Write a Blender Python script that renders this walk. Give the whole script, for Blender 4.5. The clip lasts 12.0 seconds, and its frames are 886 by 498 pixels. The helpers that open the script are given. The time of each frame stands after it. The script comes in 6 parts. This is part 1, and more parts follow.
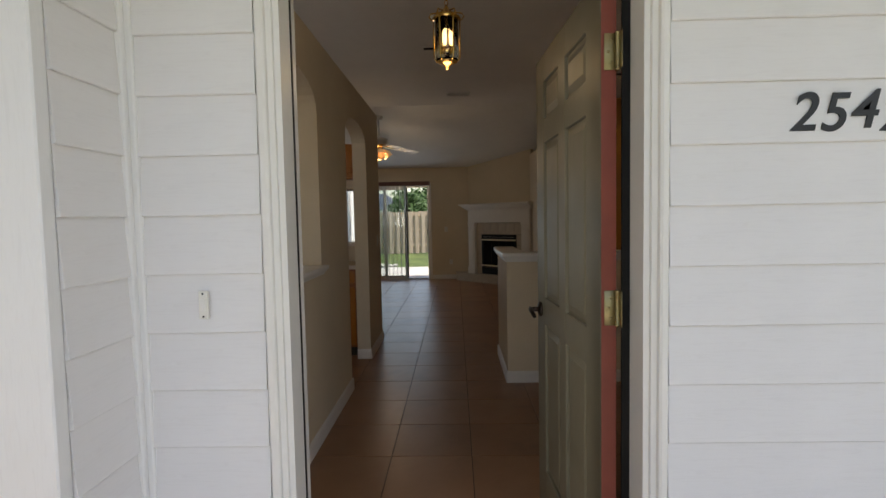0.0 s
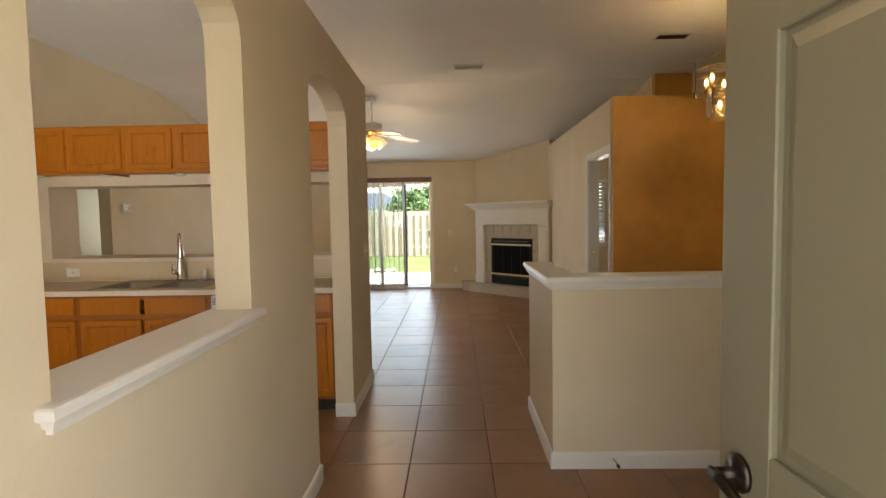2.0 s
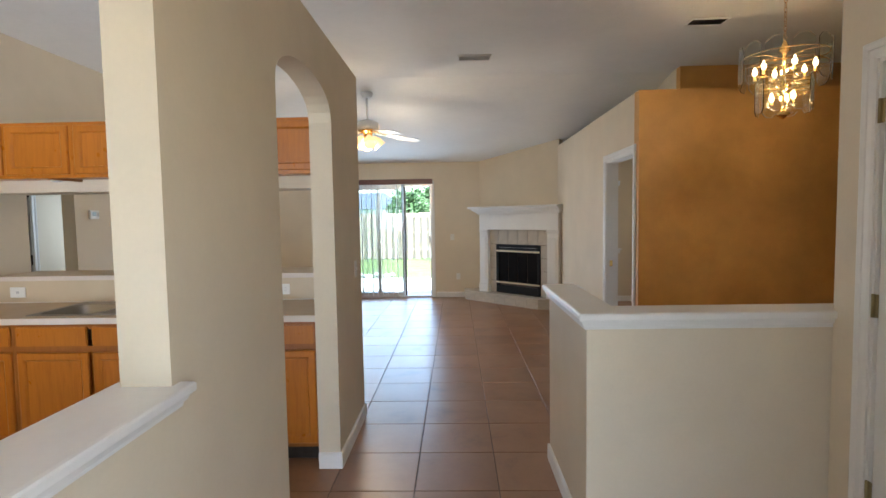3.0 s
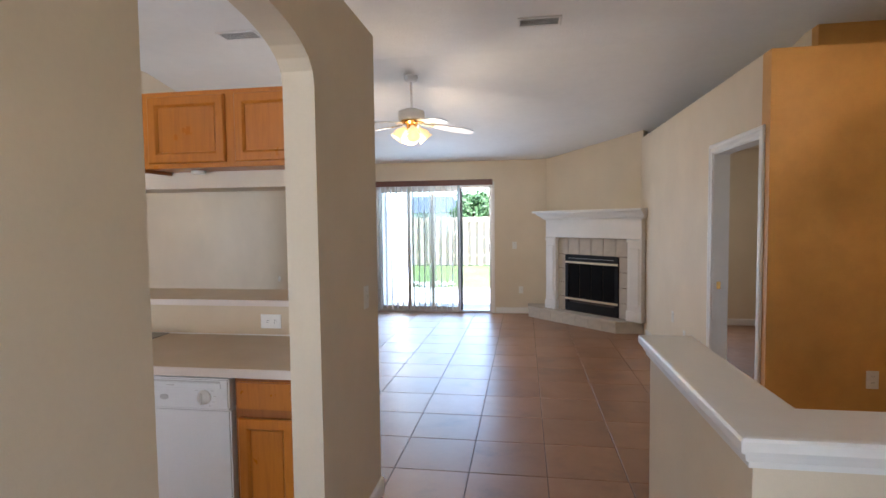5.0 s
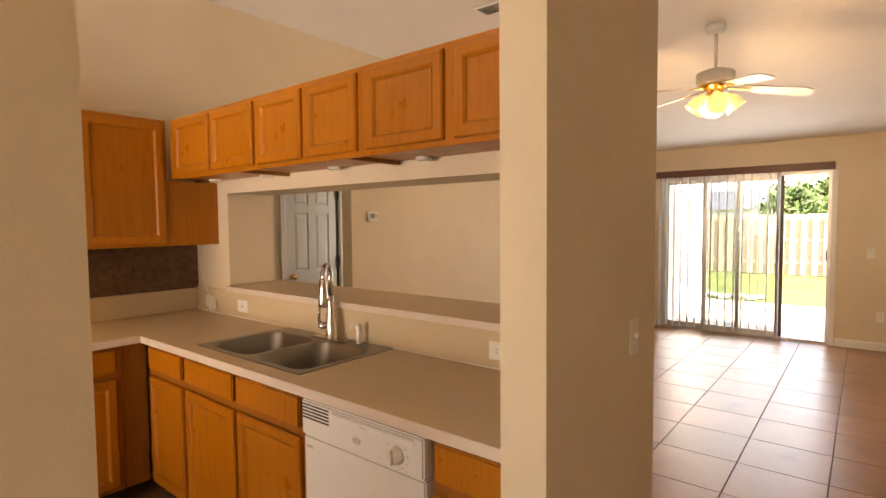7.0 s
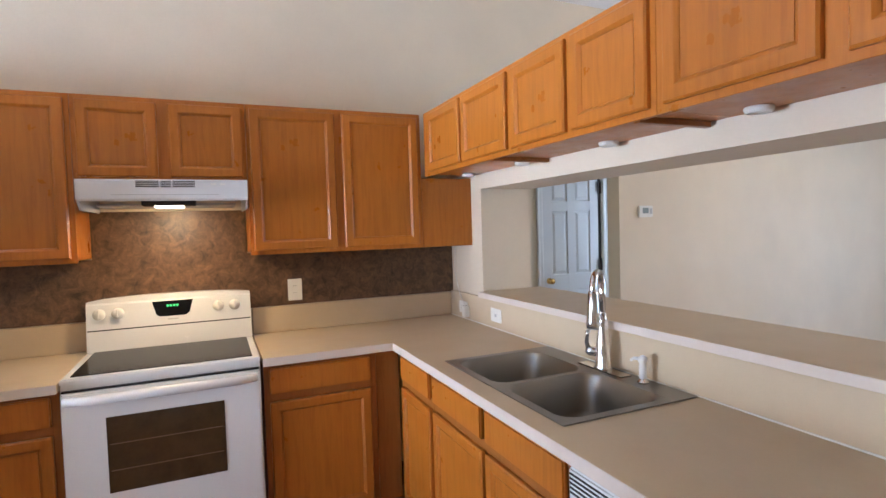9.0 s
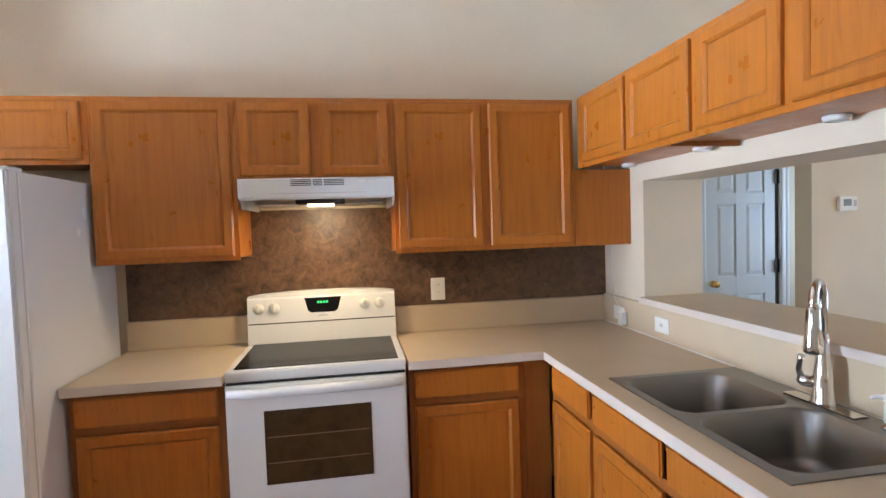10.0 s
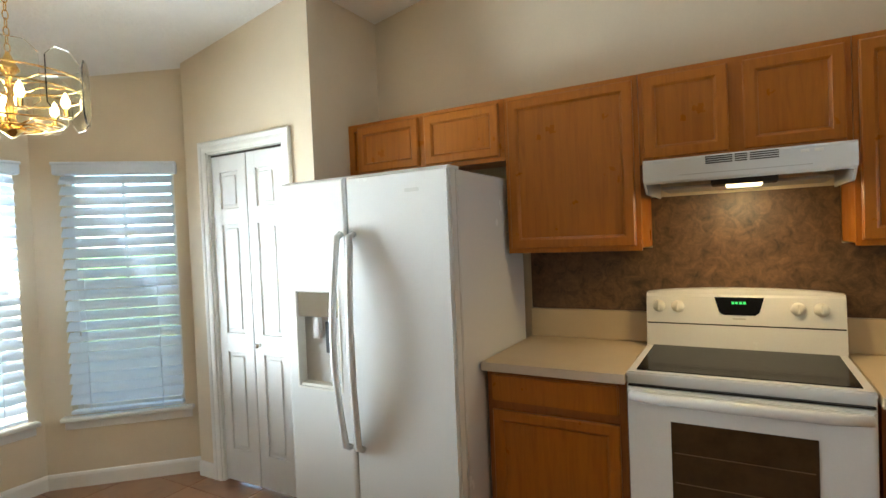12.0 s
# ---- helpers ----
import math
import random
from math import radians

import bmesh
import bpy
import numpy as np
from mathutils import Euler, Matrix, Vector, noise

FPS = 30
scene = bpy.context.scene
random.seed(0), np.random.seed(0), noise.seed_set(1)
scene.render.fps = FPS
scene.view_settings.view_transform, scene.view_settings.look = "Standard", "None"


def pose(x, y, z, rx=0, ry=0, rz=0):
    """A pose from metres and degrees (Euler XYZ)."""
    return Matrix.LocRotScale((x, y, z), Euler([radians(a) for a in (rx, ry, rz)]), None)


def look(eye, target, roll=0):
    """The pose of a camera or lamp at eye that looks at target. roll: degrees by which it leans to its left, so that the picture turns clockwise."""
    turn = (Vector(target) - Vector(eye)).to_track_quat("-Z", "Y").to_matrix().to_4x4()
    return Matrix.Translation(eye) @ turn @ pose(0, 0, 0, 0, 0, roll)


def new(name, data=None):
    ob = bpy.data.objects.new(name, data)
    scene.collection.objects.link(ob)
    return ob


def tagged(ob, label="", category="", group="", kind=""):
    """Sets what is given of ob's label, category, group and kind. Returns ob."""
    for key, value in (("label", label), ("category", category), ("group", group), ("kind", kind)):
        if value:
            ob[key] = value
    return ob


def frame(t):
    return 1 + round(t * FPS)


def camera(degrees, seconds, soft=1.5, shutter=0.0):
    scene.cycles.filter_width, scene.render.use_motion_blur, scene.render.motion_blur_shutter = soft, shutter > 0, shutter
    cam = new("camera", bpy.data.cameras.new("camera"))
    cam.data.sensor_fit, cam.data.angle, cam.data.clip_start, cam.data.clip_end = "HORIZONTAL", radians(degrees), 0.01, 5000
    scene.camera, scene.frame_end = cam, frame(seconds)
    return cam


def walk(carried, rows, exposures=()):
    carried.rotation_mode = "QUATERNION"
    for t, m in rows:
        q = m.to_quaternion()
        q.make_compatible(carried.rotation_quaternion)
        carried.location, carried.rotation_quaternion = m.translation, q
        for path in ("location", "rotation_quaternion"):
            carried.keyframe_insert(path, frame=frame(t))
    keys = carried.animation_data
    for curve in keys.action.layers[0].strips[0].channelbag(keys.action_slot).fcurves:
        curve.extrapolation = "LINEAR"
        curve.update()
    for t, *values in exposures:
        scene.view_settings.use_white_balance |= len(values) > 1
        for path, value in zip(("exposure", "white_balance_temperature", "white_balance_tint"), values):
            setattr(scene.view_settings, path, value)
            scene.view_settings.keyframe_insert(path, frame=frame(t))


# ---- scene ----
cam = camera(80.5, 12.0)
PATH = [
    (0, (0.434, 0.024, 1.367), (0.384, 2.02, 1.246), -1.1),
    (0.5, (0.383, 0.383, 1.347), (0.332, 2.379, 1.224), -0.9),
    (1, (0.341, 0.723, 1.39), (0.289, 2.719, 1.267), -1.0),
    (1.5, (0.336, 1.099, 1.387), (0.283, 3.095, 1.264), -0.8),
    (2, (0.323, 1.44, 1.402), (0.274, 3.436, 1.278), -1.0),
    (2.5, (0.29, 1.78, 1.432), (0.239, 3.775, 1.307), -0.9),
    (2.7, (0.287, 1.887, 1.481), (0.238, 3.882, 1.353), -0.9),
    (4.3, (0.397, 2.787, 1.501), (0.231, 4.777, 1.395), -0.8),
    (4.5, (0.421, 2.905, 1.51), (0.214, 4.891, 1.4), -0.6),
    (5, (0.375, 3.127, 1.512), (0.068, 5.10, 1.403), -0.7),
    (5.5, (0.431, 3.369, 1.506), (-0.118, 5.289, 1.403), -0.5),
    (6, (0.381, 3.594, 1.499), (-0.417, 5.425, 1.396), -0.5),
    (6.5, (0.277, 3.794, 1.506), (-0.764, 5.499, 1.403), -0.5),
    (7, (0.165, 3.954, 1.51), (-1.09, 5.508, 1.404), -0.5),
    (7.2, (0.127, 4.022, 1.508), (-1.207, 5.508, 1.401), -0.7),
    (8.8, (-0.288, 4.286, 1.489), (-2.081, 5.166, 1.403), -1.6),
    (9.5, (-0.471, 4.288, 1.484), (-2.379, 4.879, 1.399), -2.0),
    (10, (-0.572, 4.254, 1.502), (-2.542, 4.588, 1.414), -1.9),
    (10.5, (-0.631, 4.225, 1.476), (-2.63, 4.226, 1.414), -1.9),
    (11, (-0.654, 4.241, 1.459), (-2.619, 3.87, 1.416), -1.8),
    (11.5, (-0.696, 4.18, 1.462), (-2.571, 3.486, 1.417), -1.9),
    (12, (-0.764, 4.098, 1.469), (-2.5, 3.106, 1.422), -2.4),
]
walk(cam, [(t, look(eye, target, roll)) for t, eye, target, roll in PATH],
     exposures=[(0, 0.7, 7500, 17), (0.5, 0.65, 6500, 13), (1.0, 0.6, 6800, 13), (1.2, 1.0, 8600, 13), (1.6, 1.95, 9800, 17), (2, 2.58, 8000, 13), (2.5, 3.05, 6500, 11), (4.5, 3.1, 5600, 14), (5.5, 3.05, 7000, 22), (6, 3.05, 9000, 29), (6.5, 3.15, 10600, 30), (7.2, 3.2, 10200, 28), (8.8, 3.7, 5400, 17), (10, 3.72, 5300, 12), (10.5, 3.6, 5100, 8), (11, 3.35, 5500, 5), (12, 3.1, 6100, 1)])

# ---- world, sun, window light, exposure ----
world = bpy.data.worlds.new("sky")
scene.world = world
world.use_nodes = True
wn = world.node_tree
sky = wn.nodes.new("ShaderNodeTexSky")
sky.sky_type, sky.sun_disc = "NISHITA", False
sky.sun_elevation, sky.sun_rotation = radians(58), radians(107.5)
wn.links.new(sky.outputs[0], wn.nodes["Background"].inputs[0])
wn.nodes["Background"].inputs[1].default_value = 0.15

sun_data = bpy.data.lights.new("sun", "SUN")
sun_data.energy, sun_data.angle, sun_data.color = 4.7, radians(0.6), (1.0, 0.98, 0.95)
sun = new("sun", sun_data)
sun.matrix_world = look((0.95 * 20, -0.3 * 20, 32), (0, 0, 0))


def window_light(name, eye, target, w, h, watts, color=(0.86, 0.93, 1.0), spread=180):
    d = bpy.data.lights.new(name, "AREA")
    d.shape, d.size, d.size_y, d.energy, d.color = "RECTANGLE", w, h, watts, color
    d.spread = radians(spread)
    ob = new(name, d)
    ob.matrix_world = look(eye, target)
    return ob


def bulb_light(name, place, watts, radius=0.04, color=(1.0, 0.74, 0.42)):
    d = bpy.data.lights.new(name, "POINT")
    d.energy, d.shadow_soft_size, d.color = watts, radius, color
    ob = new(name, d)
    ob.location = place
    return ob


window_light("slider_daylight", (-1.1, 11.48, 1.05), (-1.0, 5.0, 1.5), 1.85, 1.95, 5.0, (0.55, 0.78, 1.0))
window_light("nook_daylight_angled", (-2.50, 0.80, 1.2), (-2.2, 4.3, 2.5), 0.6, 1.5, 0.8, (0.9, 0.95, 1.0), 90)
window_light("nook_daylight_front", (-1.87, 0.44, 1.2), (-2.75, 4.5, 2.6), 0.7, 1.5, 5.2, (0.9, 0.95, 1.0), 76)
window_light("entry_daylight", (0.40, 1.56, 1.05), (0.40, 4.0, 1.0), 0.72, 1.9, 1.8)
# fill lamp added at an unseen opening to brighten the passage door
window_light("passage_fill", (-4.02, 8.74, 1.45), (-4.5, 7.2, 1.2), 0.5, 1.0, 1.0, (0.7, 0.85, 1.0))
window_light("bedroom_daylight", (2.52, 10.82, 1.45), (2.6, 6.0, 0.8), 0.9, 1.0, 3.5)

# ---- materials ----


def nodes_of(name):
    m = bpy.data.materials.new(name)
    m.use_nodes = True
    return m, m.node_tree, m.node_tree.nodes["Principled BSDF"]


def ramp(nt, fac, stops):
    r = nt.nodes.new("ShaderNodeValToRGB")
    while len(r.color_ramp.elements) < len(stops):
        r.color_ramp.elements.new(0.5)
    for e, (p, c) in zip(r.color_ramp.elements, stops):
        e.position, e.color = p, (*c, 1)
    nt.links.new(fac, r.inputs[0])
    return r.outputs[0]


def noise_tex(nt, scale, detail=4.0, rough=0.55, stretch=(1, 1, 1), coord="Object", distortion=0.0):
    tc = nt.nodes.new("ShaderNodeTexCoord")
    mp = nt.nodes.new("ShaderNodeMapping")
    mp.inputs["Scale"].default_value = stretch
    n = nt.nodes.new("ShaderNodeTexNoise")
    n.inputs["Scale"].default_value, n.inputs["Detail"].default_value = scale, detail
    n.inputs["Roughness"].default_value, n.inputs["Distortion"].default_value = rough, distortion
    nt.links.new(tc.outputs[coord], mp.inputs[0])
    nt.links.new(mp.outputs[0], n.inputs["Vector"])
    return n.outputs["Fac"]


def bump(nt, bsdf, height, strength, distance):
    b = nt.nodes.new("ShaderNodeBump")
    b.inputs["Strength"].default_value, b.inputs["Distance"].default_value = strength, distance
    nt.links.new(height, b.inputs["Height"])
    nt.links.new(b.outputs[0], bsdf.inputs["Normal"])


def mixed(nt, a, b, fac, mode="MULTIPLY"):
    m = nt.nodes.new("ShaderNodeMix")
    m.data_type, m.blend_type = "RGBA", mode
    m.inputs["Factor"].default_value = fac
    nt.links.new(a, m.inputs["A"])
    nt.links.new(b, m.inputs["B"])
    return m.outputs["Result"]


def tint(c, k):
    return tuple(min(1.0, v * k) for v in c)


def painted(name, c, rough=0.6, spread=0.05, grain=260.0, relief=0.25, depth=0.0012, blotch=1.6, spec=0.35, rvar=1.0):
    """A painted surface: slow drift of tone, fine roller stipple."""
    m, nt, b = nodes_of(name)
    big = ramp(nt, noise_tex(nt, blotch, 5, 0.6), [(0.3, tint(c, 1 - spread)), (0.7, tint(c, 1 + spread))])
    fine = ramp(nt, noise_tex(nt, grain * 0.3, 3), [(0.25, (0.95, 0.95, 0.95)), (0.75, (1, 1, 1))])
    nt.links.new(mixed(nt, big, fine, 0.6), b.inputs["Base Color"])
    r = ramp(nt, noise_tex(nt, 5, 4), [(0.3, (rough * (1 - 0.12 * rvar),) * 3), (0.7, (min(1, rough * (1 + 0.1 * rvar)),) * 3)])
    nt.links.new(r, b.inputs["Roughness"])
    b.inputs["Specular IOR Level"].default_value = spec
    bump(nt, b, noise_tex(nt, grain, 3), relief, depth)
    return m


def wooden(name, c, dark, rough=0.38, scale=1.0, stretch=(9, 9, 0.7), relief=0.08):
    m, nt, b = nodes_of(name)
    grain = ramp(nt, noise_tex(nt, 5 * scale, 8, 0.62, stretch, distortion=0.6), [(0.25, dark), (0.5, c), (0.8, tint(c, 1.15))])
    pores = ramp(nt, noise_tex(nt, 40 * scale, 3, 0.6, (stretch[0], stretch[1], stretch[2] * 0.5)), [(0.35, (0.78, 0.74, 0.7)), (0.6, (1, 1, 1))])
    slow = ramp(nt, noise_tex(nt, 1.3, 3), [(0.3, (0.86, 0.85, 0.84)), (0.7, (1, 1, 1))])
    b.inputs["Specular IOR Level"].default_value = 0.45
    info = nt.nodes.new("ShaderNodeObjectInfo")
    each = ramp(nt, info.outputs["Random"], [(0.0, (0.88, 0.86, 0.84)), (1.0, (1, 1, 1))])
    col = mixed(nt, mixed(nt, mixed(nt, grain, pores, 0.12), slow, 0.8), each, 0.7)
    nt.links.new(col, b.inputs["Base Color"])
    r = ramp(nt, noise_tex(nt, 9, 4), [(0.3, (rough * 0.8,) * 3), (0.7, (rough * 1.25,) * 3)])
    nt.links.new(r, b.inputs["Roughness"])
    bump(nt, b, noise_tex(nt, 40 * scale, 3, 0.6, stretch), relief, 0.001)
    return m


def metal(name, c, rough, brushed=False):
    m, nt, b = nodes_of(name)
    b.inputs["Metallic"].default_value = 1.0
    f = noise_tex(nt, 60 if brushed else 12, 4, 0.6, (1, 14, 1) if brushed else (1, 1, 1))
    nt.links.new(ramp(nt, f, [(0.3, tint(c, 0.97)), (0.7, c)]), b.inputs["Base Color"])
    nt.links.new(ramp(nt, f, [(0.2, (rough * 0.92,) * 3), (0.8, (rough * 1.08,) * 3)]), b.inputs["Roughness"])
    return m


def plain(name, c, rough=0.4, spec=0.5, spread=0.04):
    m, nt, b = nodes_of(name)
    nt.links.new(ramp(nt, noise_tex(nt, 14, 4), [(0.3, tint(c, 1 - spread)), (0.7, tint(c, 1 + spread))]), b.inputs["Base Color"])
    nt.links.new(ramp(nt, noise_tex(nt, 22, 4), [(0.3, (rough * 0.85,) * 3), (0.7, (min(1, rough * 1.15),) * 3)]), b.inputs["Roughness"])
    b.inputs["Specular IOR Level"].default_value = spec
    return m


def glowing(name, c, strength):
    m, nt, b = nodes_of(name)
    b.inputs["Base Color"].default_value = (*c, 1)
    b.inputs["Emission Color"].default_value = (*c, 1)
    b.inputs["Emission Strength"].default_value = strength
    return m


def clear(name, c=(1, 1, 1), rough=0.0, ior=1.45):
    m, nt, b = nodes_of(name)
    b.inputs["Base Color"].default_value = (*c, 1)
    b.inputs["Roughness"].default_value, b.inputs["IOR"].default_value = rough, ior
    b.inputs["Transmission Weight"].default_value = 1.0
    return m


WALL = painted("beige_wall_paint", (0.695, 0.595, 0.445), 0.62)
GOLD = painted("gold_wall_paint", (0.60, 0.315, 0.085), 0.5, 0.16, 200, 0.25, 0.0012, 2.2)
CEIL = painted("textured_ceiling_paint", (0.85, 0.835, 0.80), 0.85, 0.04, 42, 0.7, 0.006, 0.8, 0.2)
TRIM = painted("white_trim_paint", (0.78, 0.76, 0.72), 0.35, 0.03, 120, 0.05, 0.0006, 3, 0.5)
DOORPAINT = painted("white_door_paint", (0.74, 0.73, 0.71), 0.38, 0.03, 160, 0.08, 0.0006, 3, 0.5)
FRONTPAINT = painted("taupe_front_door_paint", (0.15, 0.132, 0.088), 0.42, 0.05, 160, 0.08, 0.0006, 3, 0.5)
REDPAINT = painted("red_brown_door_edge", (0.24, 0.055, 0.035), 0.5, 0.12, 90, 0.1, 0.001, 6)
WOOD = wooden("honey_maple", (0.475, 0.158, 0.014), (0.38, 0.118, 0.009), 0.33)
# honey maple again with shade put into the colour
WOODSHADE = wooden("shaded_honey_maple", (0.34, 0.115, 0.02), (0.26, 0.082, 0.013))
VALANCE = wooden("dark_cherry_wood", (0.12, 0.035, 0.018), (0.06, 0.018, 0.01), 0.4, 1, (0.7, 9, 9))
LAMINATE = painted("beige_laminate", (0.58, 0.46, 0.30), 0.4, 0.03, 500, 0.03, 0.0004, 7, 0.45)
EDGEBAND = painted("pale_laminate_edge", (0.66, 0.57, 0.48), 0.42, 0.03, 400, 0.03, 0.0004, 9, 0.4)
APPLIANCE = painted("white_enamel", (0.74, 0.74, 0.73), 0.27, 0.006, 380, 0.06, 0.0003, 1, 0.5, 0.15)
GREYPLASTIC = plain("grey_plastic", (0.46, 0.45, 0.43), 0.4)
WHITEPLASTIC = plain("white_plastic", (0.76, 0.74, 0.68), 0.35)
BLACKGLASS = plain("black_ceramic_glass", (0.008, 0.008, 0.009), 0.12, 0.1)
BLACK = plain("black_enamel", (0.010, 0.009, 0.009), 0.45, 0.2)
# near-black that puts the shade of gaps and recesses into the colour
GAPSHADE = plain("painted_recess_shade", (0.03, 0.022, 0.016), 0.8)
OVENGLASS = plain("smoked_oven_glass", (0.05, 0.028, 0.012), 0.1, 0.7, 0.3)
STEEL = metal("satin_sink_steel", (0.31, 0.298, 0.275), 0.38)
CHROME = metal("polished_chrome", (0.78, 0.77, 0.75), 0.08)
NICKEL = metal("satin_nickel", (0.6, 0.57, 0.52), 0.25)
BRASS = metal("polished_brass", (0.78, 0.52, 0.18), 0.16)
PALEBRASS = metal("pale_brass", (0.86, 0.76, 0.55), 0.34)
OLDBRASS = metal("worn_brass", (0.36, 0.30, 0.16), 0.42)
BRONZE = metal("dark_bronze", (0.05, 0.04, 0.035), 0.35)
ALU = metal("window_aluminium", (0.62, 0.62, 0.60), 0.4)
DARKALU = metal("dark_aluminium", (0.09, 0.09, 0.085), 0.45)
GLASS = clear("window_glass", (0.74, 0.80, 0.80))
CRYSTAL = clear("bevelled_glass", (0.96, 1.0, 0.97), 0.02, 1.5)
FROST = glowing("lit_tulip_glass", (1.0, 0.66, 0.32), 0.11)
BULB = glowing("lit_bulb", (1.0, 0.66, 0.3), 2.2)
HOODBULB = glowing("hood_lamp_lens", (1.0, 0.72, 0.36), 0.6)
GREENLED = glowing("green_display", (0.1, 0.9, 0.25), 0.035)
INK = plain("black_house_number", (0.01, 0.01, 0.011), 0.45)


def glow_through(name, c, share):
    """A thin sheet that lets some light through: painted front, translucent share."""
    m = painted(name, c, 0.5, 0.03, 180, 0.05)
    nt = m.node_tree
    b, out = nt.nodes["Principled BSDF"], nt.nodes["Material Output"]
    tr, mx = nt.nodes.new("ShaderNodeBsdfTranslucent"), nt.nodes.new("ShaderNodeMixShader")
    tr.inputs["Color"].default_value = (*c, 1)
    mx.inputs[0].default_value = share
    nt.links.new(b.outputs[0], mx.inputs[1])
    nt.links.new(tr.outputs[0], mx.inputs[2])
    nt.links.new(mx.outputs[0], out.inputs["Surface"])
    return m


SLATMAT = glow_through("white_blind_slat", (0.78, 0.83, 0.90), 0.3)
VANE = glow_through("pale_vertical_vane", (0.66, 0.66, 0.65), 0.2)
GROUT = painted("brown_grout", (0.10, 0.075, 0.055), 0.9, 0.15, 300, 0.4)
HEARTHTILE = painted("pale_stone_tile", (0.50, 0.44, 0.36), 0.42, 0.12, 40, 0.1, 0.001, 7)
CONCRETE = painted("patio_concrete", (0.42, 0.41, 0.39), 0.85, 0.1, 60, 0.4, 0.002, 2)
CARPET = painted("brown_bedroom_floor", (0.20, 0.105, 0.055), 0.6, 0.15, 120, 0.2, 0.002, 3)
PATIOWALL = painted("white_stucco", (0.74, 0.74, 0.735), 0.8, 0.04, 70, 0.4, 0.003)


def siding_mat(name, c, stretch):
    m, nt, b = nodes_of(name)
    big = ramp(nt, noise_tex(nt, 2.0, 4), [(0.3, tint(c, 0.95)), (0.7, tint(c, 1.03))])
    line = noise_tex(nt, 22, 6, 0.7, stretch, distortion=1.4)
    nt.links.new(mixed(nt, big, ramp(nt, line, [(0.3, (0.94, 0.935, 0.93)), (0.5, (1, 1, 1))]), 0.7), b.inputs["Base Color"])
    b.inputs["Roughness"].default_value = 0.55
    bump(nt, b, line, 0.3, 0.0016)
    return m


SIDING = siding_mat("white_fibre_siding_long", (0.76, 0.75, 0.745), (0.35, 0.35, 4))
POSTMAT = siding_mat("white_rough_sawn_trim", (0.80, 0.80, 0.79), (4, 4, 0.35))


def tile_mat():
    m, nt, b = nodes_of("brown_ceramic_floor_tile")
    info = nt.nodes.new("ShaderNodeObjectInfo")
    shift = nt.nodes.new("ShaderNodeVectorMath")
    shift.operation = "MULTIPLY_ADD"
    geo = nt.nodes.new("ShaderNodeNewGeometry")
    nt.links.new(geo.outputs["Position"], shift.inputs[0])
    shift.inputs[1].default_value = (1, 1, 1)
    scl = nt.nodes.new("ShaderNodeVectorMath")
    scl.operation = "SCALE"
    scl.inputs[0].default_value = (31, 57, 0)
    nt.links.new(info.outputs["Random"], scl.inputs["Scale"])
    nt.links.new(scl.outputs[0], shift.inputs[2])

    def n(scale, det, dist=0.0):
        t = nt.nodes.new("ShaderNodeTexNoise")
        t.inputs["Scale"].default_value, t.inputs["Detail"].default_value, t.inputs["Distortion"].default_value = scale, det, dist
        t.inputs["Roughness"].default_value = 0.62
        nt.links.new(shift.outputs[0], t.inputs["Vector"])
        return t.outputs["Fac"]

    cloud = ramp(nt, n(2.3, 5, 0.3), [(0.25, (0.165, 0.088, 0.050)), (0.45, (0.285, 0.142, 0.070)), (0.78, (0.345, 0.185, 0.098))])
    fleck = ramp(nt, n(26, 5), [(0.3, (0.93, 0.92, 0.91)), (0.6, (1, 1, 1))])
    each = ramp(nt, info.outputs["Random"], [(0.0, (0.78, 0.76, 0.74)), (1.0, (1.0, 1.0, 1.0))])
    nt.links.new(mixed(nt, mixed(nt, cloud, fleck, 0.7), each, 0.8), b.inputs["Base Color"])
    nt.links.new(ramp(nt, n(4, 4), [(0.3, (0.32,) * 3), (0.7, (0.36,) * 3)]), b.inputs["Roughness"])
    b.inputs["Specular IOR Level"].default_value = 0.65
    bump(nt, b, n(5, 3), 0.03, 0.001)
    return m


TILE = tile_mat()


def splash_mat():
    m, nt, b = nodes_of("brown_mottled_backsplash")
    a = noise_tex(nt, 17, 6, 0.66, distortion=0.7)
    c = noise_tex(nt, 70, 4, 0.6)
    col = ramp(nt, a, [(0.32, (0.045, 0.024, 0.013)), (0.5, (0.125, 0.068, 0.034)), (0.70, (0.20, 0.108, 0.050))])
    nt.links.new(mixed(nt, col, ramp(nt, c, [(0.35, (0.7, 0.68, 0.66)), (0.6, (1, 1, 1))]), 0.7), b.inputs["Base Color"])
    b.inputs["Roughness"].default_value = 0.42
    return m


SPLASH = splash_mat()


def grass_mat():
    m, nt, b = nodes_of("lawn_ground")
    a = ramp(nt, noise_tex(nt, 0.9, 8, 0.65), [(0.3, (0.05, 0.085, 0.02)), (0.6, (0.10, 0.15, 0.035)), (0.8, (0.17, 0.18, 0.07))])
    nt.links.new(mixed(nt, a, ramp(nt, noise_tex(nt, 30, 5), [(0.3, (0.6, 0.6, 0.6)), (0.7, (1, 1, 1))]), 0.8), b.inputs["Base Color"])
    b.inputs["Roughness"].default_value = 0.9
    bump(nt, b, noise_tex(nt, 40, 4), 0.8, 0.03)
    return m


